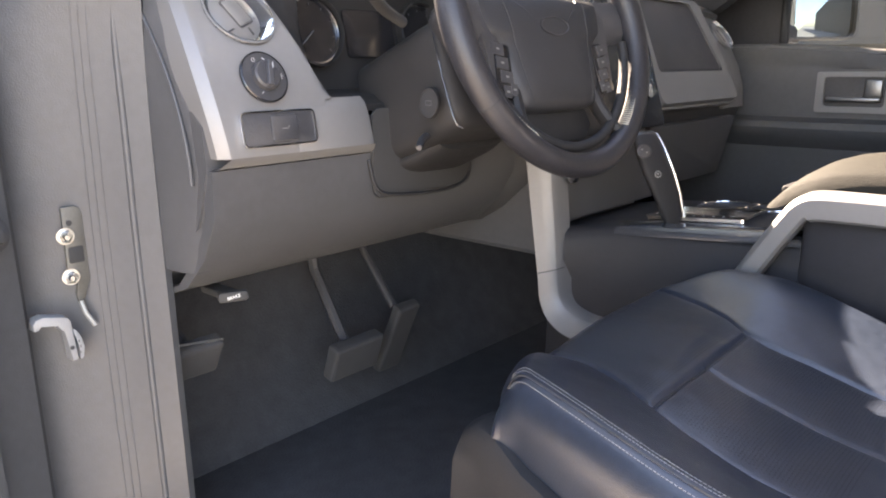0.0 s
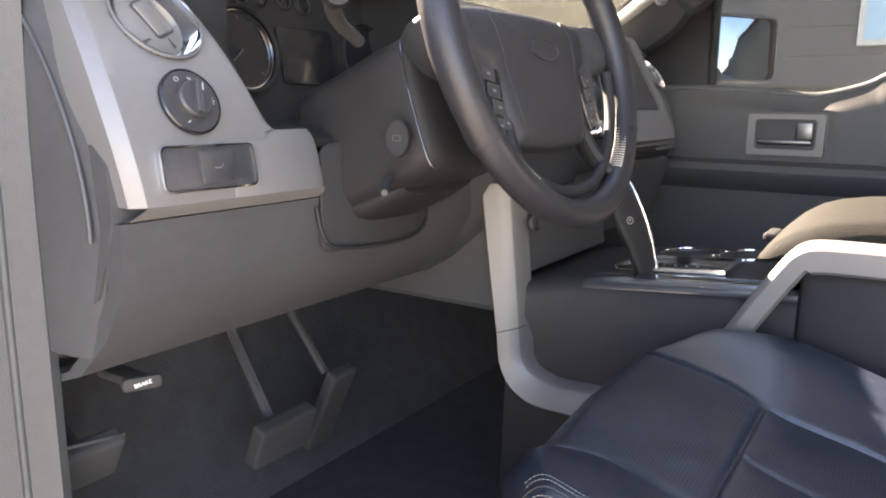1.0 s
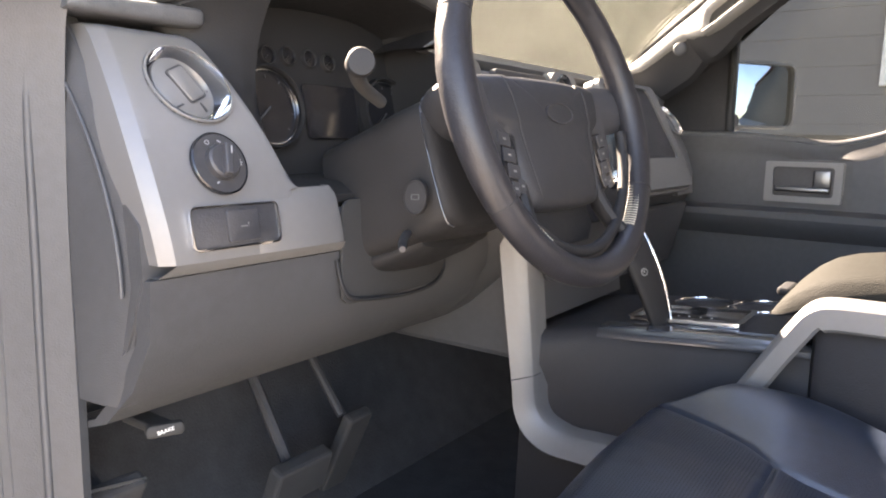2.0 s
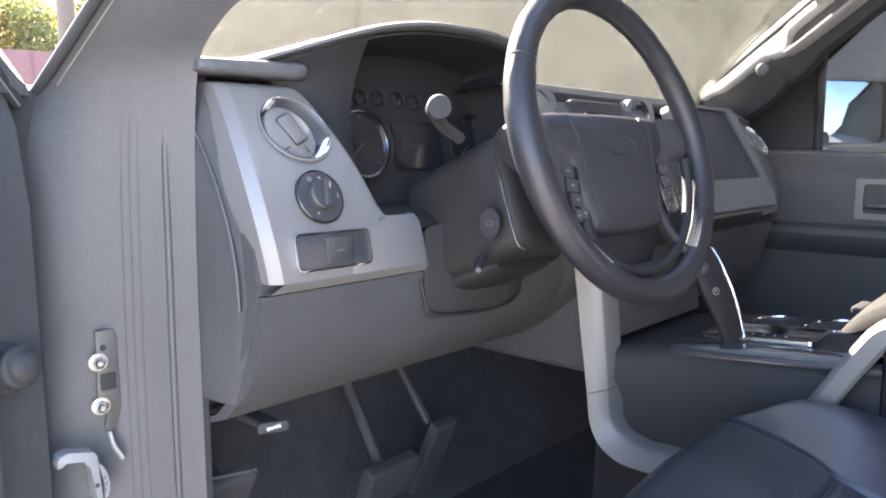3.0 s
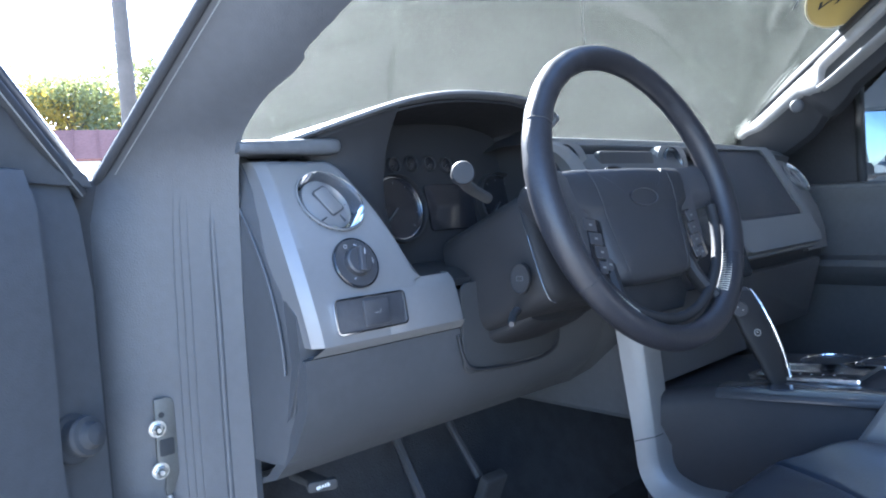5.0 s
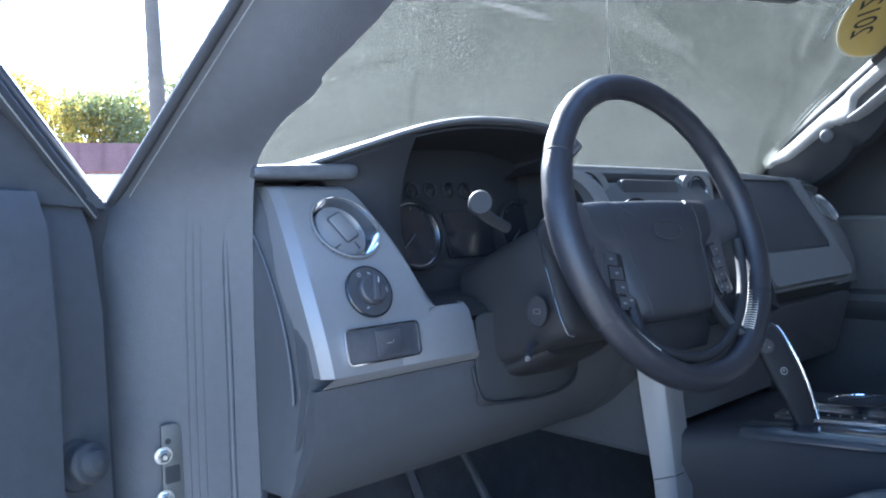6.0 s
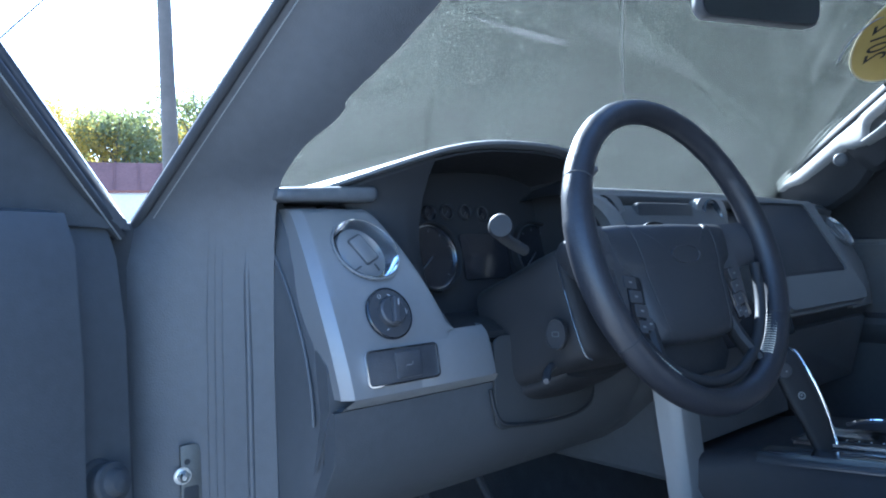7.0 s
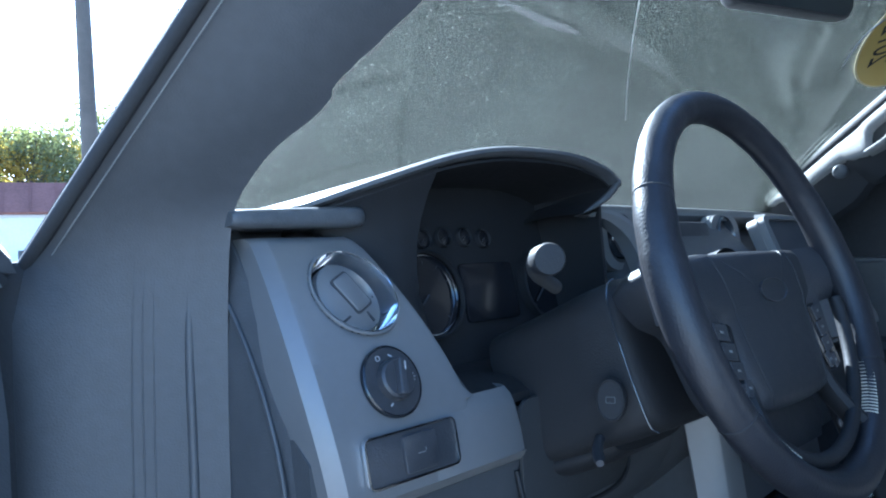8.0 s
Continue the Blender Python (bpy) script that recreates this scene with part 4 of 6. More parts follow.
# multi-function stalk with its round end
st = smooth_path([(-0.500, 0.235, 1.352), (-0.545, 0.222, 1.366), (-0.590, 0.190, 1.377), (-0.624, 0.154, 1.380)], 5)
stalk = part("stalk", tube(st, [lerp(0.007, 0.011, (i / (len(st) - 1)) ** 2) for i in range(len(st))], 14), RUBBER, column, "black turn signal stalk", 60)
part("stalk_end", lathe([(0.0125, -0.02), (0.0130, 0.002), (0.0118, 0.004), (0.0001, 0.0045)], facing((-0.628, 0.150, 1.380), (-0.66, -0.75, 0.05)), 30), BLACKTRIM, stalk, "round grey stalk end", 40)
lip = smooth_path([(-0.542, 0.262, 1.178), (-0.539, 0.257, 1.150), (-0.528, 0.254, 1.134), (-0.497, 0.253, 1.127), (-0.428, 0.252, 1.122), (-0.372, 0.253, 1.125), (-0.345, 0.256, 1.140), (-0.336, 0.262, 1.165)], 5)
part("lower_lip", tube(lip, 0.0025, 8), BLACKTRIM, column, "curved lip under the column", 60)
# no real opening: a flat black plate paints the shade round the column
part("column_shade", prism(rounded(-0.098, 0.100, -0.062, 0.058, 0.015, 4), 0.004, 0.001, facing((-0.440, 0.2605, 1.187), (0, -1, 0))), INK, column, "flat black plate painted as shade round the column", 40)
bell = []
for d, y0, y1, w in ((0.17, -0.090, -0.112, 0.066), (0.20, -0.090, -0.120, 0.074), (0.25, -0.090, -0.126, 0.078), (0.30, -0.090, -0.130, 0.080)):
    bell.append([WM @ Vector((math.copysign(abs(math.cos(a)) ** 0.6, math.cos(a)) * w, lerp(y0, y1, (1 - math.sin(a)) / 2), -d)) for a in [2 * math.pi * k / 20 for k in range(20)]])
part("lower_shroud", rings(bell, True, True), BLACKTRIM, column, "dark lower column housing", 50)
part("tilt_lever", tube(smooth_path([WM @ Vector(p) for p in ((-0.075, -0.085, -0.17), (-0.105, -0.096, -0.16), (-0.128, -0.108, -0.145))], 4), [0.005] * 8 + [0.0035], 8), DARK, column, "black tilt lever", 60)
bx = facing((-0.5325, 0.160, 1.254), (-0.97, -0.22, 0.08))
lock = part("adjust_button", lathe([(0.016, -0.004), (0.0155, 0.0012), (0.0145, 0.002), (0.0135, 0.0010), (0.0001, 0.0012)], bx @ Matrix.Diagonal((0.85, 1.2, 1, 1)), 28), BLACKTRIM, column, "oval black adjuster button", 40)
part("lock_sign", frame_ring(rounded(-0.0045, 0.0045, -0.0030, 0.0030, 0.0010, 2), rounded(-0.0037, 0.0037, -0.0022, 0.0022, 0.0008, 2), 0.0005, bx @ pose(0, 0, 0.0012)), DASH, lock)

wheel = thing("steering_wheel", "black leather steering wheel with stitched rim and switches", "steering wheel", WC)
wheel.matrix_world = WM
RM = 0.1752
rim_pts, rim_r = [], []
for i in range(192):
    a = 2 * math.pi * i / 192
    bulge = 0.0022 * max(0, math.cos(2 * (a - radians(90)) + math.pi)) ** 2
    rim_pts.append((RM * math.cos(a), RM * math.sin(a), 0))
    rim_r.append(0.0150 + bulge + (0.00025 * math.sin(30 * a) if 0.15 < a < 1.3 or 1.85 < a < 3.0 else 0))
rim = part("rim", tube(rim_pts, rim_r, 18, True), WHEEL, wheel, "black leather rim, worn smooth", 70)
for a in (152, 28, 212, 328):
    t = radians(a)
    part("rim_joint", tube([(RM * math.cos(t) + 0.0153 * math.cos(b) * math.cos(t), RM * math.sin(t) + 0.0153 * math.cos(b) * math.sin(t), 0.0153 * math.sin(b)) for b in [2 * math.pi * k / 20 for k in range(20)]], 0.0008, 6, True), INK, rim)
# stitches along the rim's inner side at the right and left grips
for side in (0, 180):
    stitch = bmesh.new()
    for k in range(34):
        a = radians(side + (-55 + 46 * k / 33) * (1 if side == 0 else -1))
        r0 = RM - 0.0155
        e = lerp(1.0, 0.35, (k / 33) ** 1.5)
        p = Vector(((r0 + 0.004) * math.cos(a), (r0 + 0.004) * math.sin(a), 0.0100 * e))
        q = Vector(((r0 + 0.001) * math.cos(a + 0.014), (r0 + 0.001) * math.sin(a + 0.014), -0.005 * e))
        stitch = tube([p, (p + q) / 2 * 0.993, q], 0.0010, 5, bm=stitch)
    part("stitching", stitch, CREAM, rim, "cream cross stitching along the inner rim")
# hub: a broad padded airbag cover with spokes
HUB = [(-0.134, 0.037), (-0.082, 0.039), (-0.074, 0.036), (-0.060, 0.038), (0.060, 0.038), (0.074, 0.036), (0.082, 0.039), (0.134, 0.037), (0.146, 0.026), (0.128, -0.004), (0.098, -0.022), (0.088, -0.062), (0.080, -0.088), (0.058, -0.102), (-0.058, -0.102), (-0.080, -0.088), (-0.088, -0.062), (-0.098, -0.022), (-0.128, -0.004), (-0.146, 0.026)]
hub_rows = []
hp = [Vector((x, y, 0)) for x, y in HUB]
hp = smooth_path(hp + [hp[0]], 4)[:-1]
for s, d in ((0.90, -0.070), (0.98, -0.050), (1.0, -0.028), (0.985, -0.017), (0.95, -0.011), (0.85, -0.007), (0.6, -0.004), (0.3, -0.003), (0.02, -0.0028)):
    hub_rows.append([Vector((p.x * s, (p.y + 0.02) * s - 0.02, d - 0.010 * (p.x * s / 0.14) ** 2)) for p in hp])
hub_mesh = rings(hub_rows, True, True)
skin = BVHTree.FromBMesh(hub_mesh)
hub = part("airbag_cover", hub_mesh, AIRBAG, wheel, "black grained airbag cover", 50)
part("badge", lathe([(1.0, 0), (1.0, 0.003), (0.93, 0.0045), (0.9, 0.003), (0.0001, 0.0032)], pose(0.002, -0.004, -0.0036) @ Matrix.Diagonal((0.028, 0.0112, 0.5, 1)), 36), AIRBAG, hub, "blank oval badge", 40)
part("badge_ring", lathe([(1.0, 0.002), (1.0, 0.005), (0.94, 0.005), (0.94, 0.002)], pose(0.002, -0.004, -0.0036) @ Matrix.Diagonal((0.028, 0.0112, 0.5, 1)), 36), DARK, hub, "gloss oval rim", 40)
for sx in (-1, 1):
    # moulded seam of the tear panel
    line = []
    for q in smooth_path([Vector((sx * x, y, 0)) for x, y in ((0.080, 0.034), (0.078, 0.022), (0.074, -0.010), (0.069, -0.045), (0.063, -0.076), (0.058, -0.096))], 5):
        hit = skin.ray_cast(Vector((q.x, q.y, 0.2)), Vector((0, 0, -1)))[0]
        if hit:
            line.append(hit)
    part("seam", tube(line, 0.0007, 6), INK, hub)
    sprow = []
    for u, y0, y1, zt in ((0.080, -0.095, 0.030, -0.018), (0.100, -0.092, 0.034, -0.016), (0.118, -0.080, 0.036, -0.013), (0.124, -0.022, 0.036, -0.012), (0.172, -0.018, 0.036, -0.004)):
        sprow.append([(sx * u, y1, zt - 0.018), (sx * u, y1 + 0.001, zt - 0.006), (sx * u, y1 - 0.010, zt), (sx * u, lerp(y0, y1, 0.5), zt + 0.002), (sx * u, y0 + 0.01, zt), (sx * u, y0, zt - 0.008), (sx * u, y0 + 0.004, zt - 0.02)])
    spoke = part("spoke", rings(sprow, True, True), DARK, wheel, "black spoke with switches", 45)
    part("switch_bed", box(-0.014, 0.014, -0.034, 0.030, 0, 0.006, 0.003, m=pose(sx * 0.099, -0.052, -0.0175, 0, 0, sx * 10)), GLOSS, spoke, "gloss black switch bed", 40)
    for bx, by, w in ((0.104, -0.030, 0.010), (0.101, -0.046, 0.010), (0.098, -0.062, 0.010), (0.090, -0.077, 0.0055), (0.102, -0.079, 0.0055)):
        bm4 = pose(sx * bx, by, -0.0120, 0, 0, sx * 10)
        b = part("switch", box(-w, w, -0.0070, 0.0070, 0, 0.0017, 0.0007, m=bm4), DARK, spoke)
        part("switch_mark", box(-0.0022, 0.0022, -0.0010, 0.0010, 0.0016, 0.0021, m=bm4), GREYMETAL, b)
    lo = [Vector((sx * x, y, z)) for x, y, z in ((0.078, -0.078, -0.024), (0.083, -0.104, -0.020), (0.090, -0.128, -0.013), (0.097, -0.146, -0.006))]
    part("lower_spoke", tube(smooth_path(lo, 4), 0.0095, 10, squash=1.7), BLACKTRIM, wheel, "", 50)

part("lower_bezel", prism([(-0.062, -0.098), (0.062, -0.098), (0.070, -0.128), (0.052, -0.146), (-0.052, -0.146), (-0.070, -0.128)][::-1], 0.012, 0.003, pose(0, 0.006, -0.040)), BLACKTRIM, wheel, "black recessed lower bezel", 40)
ut = [(0.1515 * math.cos(radians(a)), 0.1515 * math.sin(radians(a)), -0.006) for a in range(188, 353, 4)]
part("lower_trim", tube(ut, 0.0065, 12, squash=1.0), BLACKTRIM, wheel, "black U-shaped lower trim", 60)

# ---- pedals ----
ped = thing("brake_pedal", "black rubber brake pedal on a steel arm", "pedal", (-0.40, 0.48, 0.80))
part("pad", box(-0.055, 0.055, -0.015, 0.012, -0.035, 0.035, 0.006, m=pose(0, 0, 0, 20)), RUBBER, ped)
part("arm", tube([(0, 0.01, 0), (0, 0.10, 0.14), (0, 0.12, 0.30)], 0.01, 8), DARK, ped)
acc = thing("accelerator_pedal", "black plastic accelerator pedal", "pedal", (-0.27, 0.50, 0.80))
part("pad", box(-0.028, 0.028, -0.01, 0.012, -0.09, 0.07, 0.006, m=pose(0, 0, 0, 25)), RUBBER, acc)
part("arm", tube([(0, 0.01, 0.05), (0, 0.10, 0.16), (0, 0.14, 0.30)], 0.008, 8), DARK, acc)
pbp = thing("parking_brake_pedal", "black parking brake pedal with a bright steel edge", "pedal", (-0.725, 0.43, 0.91))
part("pad", box(-0.035, 0.035, -0.012, 0.012, -0.03, 0.03, 0.006, m=pose(0, 0, 0, 30)), RUBBER, pbp)
part("edge", tube([(-0.034, -0.018, 0.032), (0.034, -0.018, 0.022)], 0.0018, 6), STEEL, pbp, "bright steel edge")
part("arm", tube([(0, 0.01, 0), (0.0, 0.08, 0.05), (0, 0.20, 0.08)], 0.008, 8), RUBBER, pbp)

# ---- centre console ----
con = thing("centre_console", "charcoal centre console with chrome shifter frame and armrest", "console")
crow = []
for y, zt, xl in ((0.235, 1.022, -0.165), (0.14, 1.037, -0.118), (0.02, 1.046, -0.112), (-0.10, 1.056, -0.108), (-0.16, 1.060, -0.11), (-0.50, 1.060, -0.12)):
    crow.append([Vector((x, y, z)) for x, z in ((-0.165, 0.64), (-0.152, 0.90), (min(-0.120, xl - 0.02), zt - 0.05), (xl - 0.014, zt - 0.024), (xl - 0.010, zt - 0.008), (xl, zt), (xl + 0.02, zt + 0.002), (0.0, zt + 0.002), (0.16, zt + 0.002), (0.19, zt - 0.01), (0.20, zt - 0.05), (0.20, 0.64))])
part("body", rings(crow, True, True), CONSOLE, con, "charcoal console body", 40)
part("edge_strip", slab([[(-0.1290, y, z - 0.009), (-0.1275, y, z - 0.004), (-0.1230, y, z + 0.001), (-0.1140, y, z + 0.0045), (-0.088, y, z + 0.0048)] for y, z in ((0.124, 1.036), (0.118, 1.0372), (0.06, 1.042), (0.0, 1.0475), (-0.06, 1.0525), (-0.108, 1.0565), (-0.165, 1.060))], 0.004, (0.2, 0, -1)), GRAPHITE, con, "satin graphite edge strip", 50)
sf = pose(-0.014, 0.014, 1.0485, -4.6, 0, 0) @ Matrix.Diagonal((1, 0.83, 1, 1))
shift = part("shifter_plate", prism(rounded(-0.048, 0.045, -0.088, 0.094, 0.006, 3), 0.004, 0.001, sf), GLOSS, con, "gloss black shifter plate", 40)
part("chrome_frame", frame_ring(rounded(-0.060, 0.056, -0.101, 0.106, 0.010, 4), rounded(-0.048, 0.045, -0.088, 0.094, 0.006, 4), 0.009, sf, bev=0.04), CHROME, shift, "chrome frame", 40)
part("slot", box(-0.035, -0.022, -0.06, 0.07, 0.0035, 0.005, 0.001, m=sf), DARK, shift)
for k in range(5):
    part("gear_mark", box(-0.010, -0.007, 0.045 - 0.02 * k, 0.048 - 0.02 * k, 0.004, 0.0045, m=sf), WHITE, shift)
lrow = []
LEFT, AWAY = Vector((-0.82, 0.57, 0)), Vector((0.57, 0.82, 0))
SPINE = ((-0.060, 0.038, 1.044), (-0.0645, 0.0455, 1.085), (-0.0695, 0.0575, 1.125), (-0.072, 0.0725, 1.158), (-0.0715, 0.0845, 1.178), (-0.0715, 0.0925, 1.188))
for (bx, by, z), a, b in zip(SPINE, (0.016, 0.0215, 0.0255, 0.0245, 0.0215, 0.0175), (0.008, 0.009, 0.010, 0.011, 0.010, 0.008)):
    c = Vector((bx, by, z)) + LEFT * a
    lrow.append([c + LEFT * (a * math.copysign(abs(math.cos(t)) ** 0.7, math.cos(t))) + AWAY * (b * math.copysign(abs(math.sin(t)) ** 0.7, math.sin(t))) for t in [2 * math.pi * k / 24 for k in range(24)]])
lever = part("lever", rings(lrow, True, True), BLACKTRIM, con, "black shift lever grip", 40)
part("cap", rings([[p + (p - sum(lrow[-1], Vector()) / 24) * e + Vector((0, 0, h)) for p in lrow[-1]] for e, h in ((0.05, -0.003), (0.05, 0.001), (-0.12, 0.0035))], True, True), GRAPHITE, lever, "smooth grey cap", 40)
face = (-0.558, -0.802, 0.212)
badge = part("button", lathe([(0.0130, -0.002), (0.0130, 0.0012), (0.0120, 0.0016), (0.0114, 0.0006), (0.0001, 0.0012)], facing((-0.1115, 0.0877, 1.1625), face) @ Matrix.Diagonal((1, 0.88, 1, 1)), 28), DARK, lever, "oval black rocker button", 40)
for mx, my in ((-0.004, 0.003), (0.004, -0.002)):
    part("mark", box(-0.0012, 0.0012, -0.0012, 0.0012, 0.0008, 0.0018, m=facing((-0.1115, 0.0877, 1.1625), face) @ pose(mx, my, 0)), GREYMETAL, badge)
part("lock_button", lathe([(0.0058, -0.002), (0.0058, 0.0025), (0.0048, 0.0036), (0.0036, 0.0020), (0.0001, 0.0028)], facing((-0.0986, 0.0691, 1.1258), face), 24), GREYMETAL, lever, "small round pale button", 40)
part("lever_blade", tube(smooth_path([Vector(p) - LEFT * 0.0015 - AWAY * 0.004 for p in SPINE], 6), [0.0024] * 31, 8), CHROME, con, "bright chrome lever blade", 60)
for cy in (0.04, -0.055):
    cup = part("cup_holder", lathe([(0.044, -0.06), (0.044, 0.004), (0.0465, 0.008), (0.049, 0.005), (0.049, 0.0)], pose(0.095, cy - 0.01, 1.0465 - 0.08 * (cy - 0.01), -4.6), 36), DARK, con, "black cup holder", 40)
    part("rim", lathe([(0.0480, 0.007), (0.0474, 0.009), (0.0466, 0.009), (0.046, 0.007)], pose(0.095, cy - 0.01, 1.0465 - 0.08 * (cy - 0.01), -4.6), 36), CHROME, cup, "chrome rim", 60)
# rear box with its silver hoop trim and padded lid
part("storage_box", box(-0.145, 0.19, -0.56, -0.165, 0.80, 1.10, 0.015), CONSOLE, con, "dark storage box side", 40)
hoop = [(-0.050, 0.950), (-0.087, 1.009), (-0.115, 1.057), (-0.140, 1.097), (-0.152, 1.114), (-0.166, 1.125), (-0.185, 1.130), (-0.22, 1.1315), (-0.30, 1.132), (-0.42, 1.130), (-0.56, 1.128)]
hp2 = smooth_path([Vector((0, y, z)) for y, z in hoop], 4)
hrow = []
for i, p in enumerate(hp2):
    d = (hp2[min(i + 1, len(hp2) - 1)] - hp2[max(i - 1, 0)]).normalized()
    n = Vector((0, d.z, -d.y))                         # inwards: down and to the rear
    if n.z > 0:
        n = -n
    w = 0.031 if i < 18 else 0.037
    hrow.append([Vector((-0.155, p.y, p.z)), Vector((-0.162, p.y, p.z)) + n * 0.003, Vector((-0.166, p.y, p.z)) + n * 0.008, Vector((-0.166, p.y, p.z)) + n * (w - 0.004), Vector((-0.162, p.y, p.z)) + n * w, Vector((-0.13, p.y, p.z)) + n * w, Vector((-0.10, p.y, p.z))])
part("hoop_trim", rings(hrow, True, True), SILVER, con, "satin silver hoop trim", 35)
part("armrest_lid", rings([[Vector((lerp(-0.128, 0.15, (1 - math.cos(math.pi * k / 12)) / 2), y, zb + (zt - zb) * math.sin(math.pi * k / 12) ** 0.36)) for k in range(13)] + [Vector((x, y, zb - 0.003)) for x in (0.10, 0.0, -0.09)] for y, zb, zt in ((-0.112, 1.098, 1.100), (-0.118, 1.098, 1.113), (-0.128, 1.100, 1.127), (-0.142, 1.106, 1.141), (-0.160, 1.113, 1.153), (-0.185, 1.120, 1.162), (-0.22, 1.124, 1.168), (-0.27, 1.127, 1.172), (-0.38, 1.127, 1.173), (-0.56, 1.127, 1.171))], True, True), VINYL, con, "padded black pebbled armrest lid", 60)
part("latch", box(-0.03, 0.03, -0.118, -0.100, 1.104, 1.116, 0.004, m=Matrix.Identity(4)), BLACKTRIM, con, "black lid latch")

# ---- driver's seat ----
SC = -0.402
seat = thing("driver_seat", "black leather driver seat with perforated panels and pale stitching", "seat", (SC, -0.25, 0.64))
SO = Matrix.Translation((-SC, 0.25, -0.64))


def along(keys, y):
    """Values smoothly interpolated between keys (y, a, b), y falling."""
    y = max(keys[-1][0] + 1e-6, min(keys[0][0], y))
    i = next(k for k in range(len(keys) - 1) if y >= keys[k + 1][0])
    p, q = keys[i], keys[i + 1]
    o, r = keys[max(i - 1, 0)], keys[min(i + 2, len(keys) - 1)]
    h = q[0] - p[0]
    t = (y - p[0]) / h
    res = []
    for k in (1, 2):
        m0 = (q[k] - o[k]) / (q[0] - o[0]) * h
        m1 = (r[k] - p[k]) / (r[0] - p[0]) * h
        res.append((2 * t ** 3 - 3 * t * t + 1) * p[k] + (t ** 3 - 2 * t * t + t) * m0 + (3 * t * t - 2 * t ** 3) * q[k] + (t ** 3 - t * t) * m1)
    return res


# (y, x, z) of the outer stitched edge, the two long seams and the inner bolster's crest
EDGE = ((0.0, -0.622, 1.005), (-0.05, -0.638, 1.006), (-0.15, -0.668, 1.000), (-0.25, -0.694, 0.990), (-0.33, -0.706, 0.982), (-0.56, -0.715, 0.968))
SEAM_L = ((0.02, -0.525, 0.969), (-0.05, -0.515, 0.972), (-0.10, -0.530, 0.972), (-0.16, -0.562, 0.971), (-0.22, -0.585, 0.964), (-0.30, -0.602, 0.952), (-0.56, -0.612, 0.928))
SEAM_R = ((0.02, -0.232, 0.982), (-0.024, -0.246, 0.985), (-0.09, -0.272, 0.984), (-0.13, -0.292, 0.981), (-0.169, -0.316, 0.975), (-0.25, -0.330, 0.962), (-0.33, -0.338, 0.948), (-0.56, -0.338, 0.925))
CREST = ((0.02, -0.222, 0.990), (-0.035, -0.214, 1.002), (-0.07, -0.205, 1.015), (-0.10, -0.200, 1.020), (-0.18, -0.196, 1.0145), (-0.265, -0.200, 0.994), (-0.33, -0.208, 0.976), (-0.40, -0.208, 0.962), (-0.56, -0.206, 0.948))
T_Y = -0.165


def cushion(u, v):
    """The cushion's top: u from -1 (outer stitched edge) by -0.4 and 0.4 (long seams) to 0.8 (inner crest) and 1; v from front to back."""
    front = 0.012 - (0.055 * ((-u - 0.4) / 0.6) ** 2 if u < -0.4 else 0) - (0.075 * ((u - 0.4) / 0.4) ** 1.7 if u > 0.4 else 0)
    y = lerp(front, -0.56, v)
    (xa, za), (xb, zb), (xc, zc), (xd, zd) = along(EDGE, y), along(SEAM_L, y), along(SEAM_R, y), along(CREST, y)
    if u < -0.4:
        k = (-0.4 - u) / 0.6
        x, z = lerp(xb, xa, k), lerp(zb, za, k) + 0.005 * math.sin(math.pi * k) - 0.004 * max(0, (k - 0.9) / 0.1) ** 2
    elif u <= 0.4:
        k = (u + 0.4) / 0.8
        x, z = lerp(xb, xc, k), lerp(zb, zc, k)
        if y > T_Y:
            z += 0.006 * math.sin(math.pi * k) ** 1.2 * min(1, (y - T_Y) / 0.03) ** 0.5
        else:
            z += (0.005 * abs(math.sin(2 * math.pi * k)) ** 0.7 - 0.003) * min(1, (T_Y - y) / 0.03)
    elif u <= 0.8:
        k = (u - 0.4) / 0.4
        x, z = lerp(xc, xd, k), lerp(zc, zd, math.sin(k * math.pi / 2) ** 1.12)
    else:
        k = (u - 0.8) / 0.2 * math.pi / 2
        x, z = xd + 0.020 * math.sin(k), zd - 0.030 * (1 - math.cos(k))
    for sx in (xb, xc):
        z -= 0.0035 * math.exp(-((x - sx) / 0.0026) ** 2)
    if -0.4 < u < 0.4:
        z -= 0.0045 * math.exp(-((y - T_Y) / 0.0030) ** 2)
        if y < T_Y:
            z -= 0.0018 * math.exp(-((x - lerp(xb, xc, 0.5)) / 0.003) ** 2)
    z -= 0.026 * max(0.0, 1 - (front - y) / 0.035) ** 2.2
    wr = noise.noise(Vector((x * 11, y * 8, 1.7))) * 0.0022 + noise.noise(Vector((x * 40, y * 22, 0))) * 0.0006
    return Vector((x, y, z + wr))


US = [-1 + 0.6 * i / 50 for i in range(50)] + [-0.4 + 0.8 * i / 160 for i in range(160)] + [0.4 + 0.4 * i / 44 for i in range(44)] + [0.8 + 0.2 * i / 14 for i in range(15)]
VS = [0.12 * (i / 24) ** 1.3 for i in range(24)] + [lerp(0.12, 1, i / 240) for i in range(241)]
rows = []
for v in VS:
    row = [cushion(u, v) for u in US]
    a, b = row[0].copy(), row[-1].copy()
    out = [a + Vector(d) for d in ((0.006, 0, -0.170), (-0.004, 0, -0.100), (-0.0125, 0, -0.055), (-0.0145, 0, -0.034), (-0.0125, 0, -0.018), (-0.0075, 0, -0.007), (-0.003, 0, -0.002))]
    rows.append(out + row + [b + Vector((0.002, 0, -0.02)), b + Vector((0.0, 0, -0.10)), b + Vector((-0.004, 0, -0.16))])
lip = []
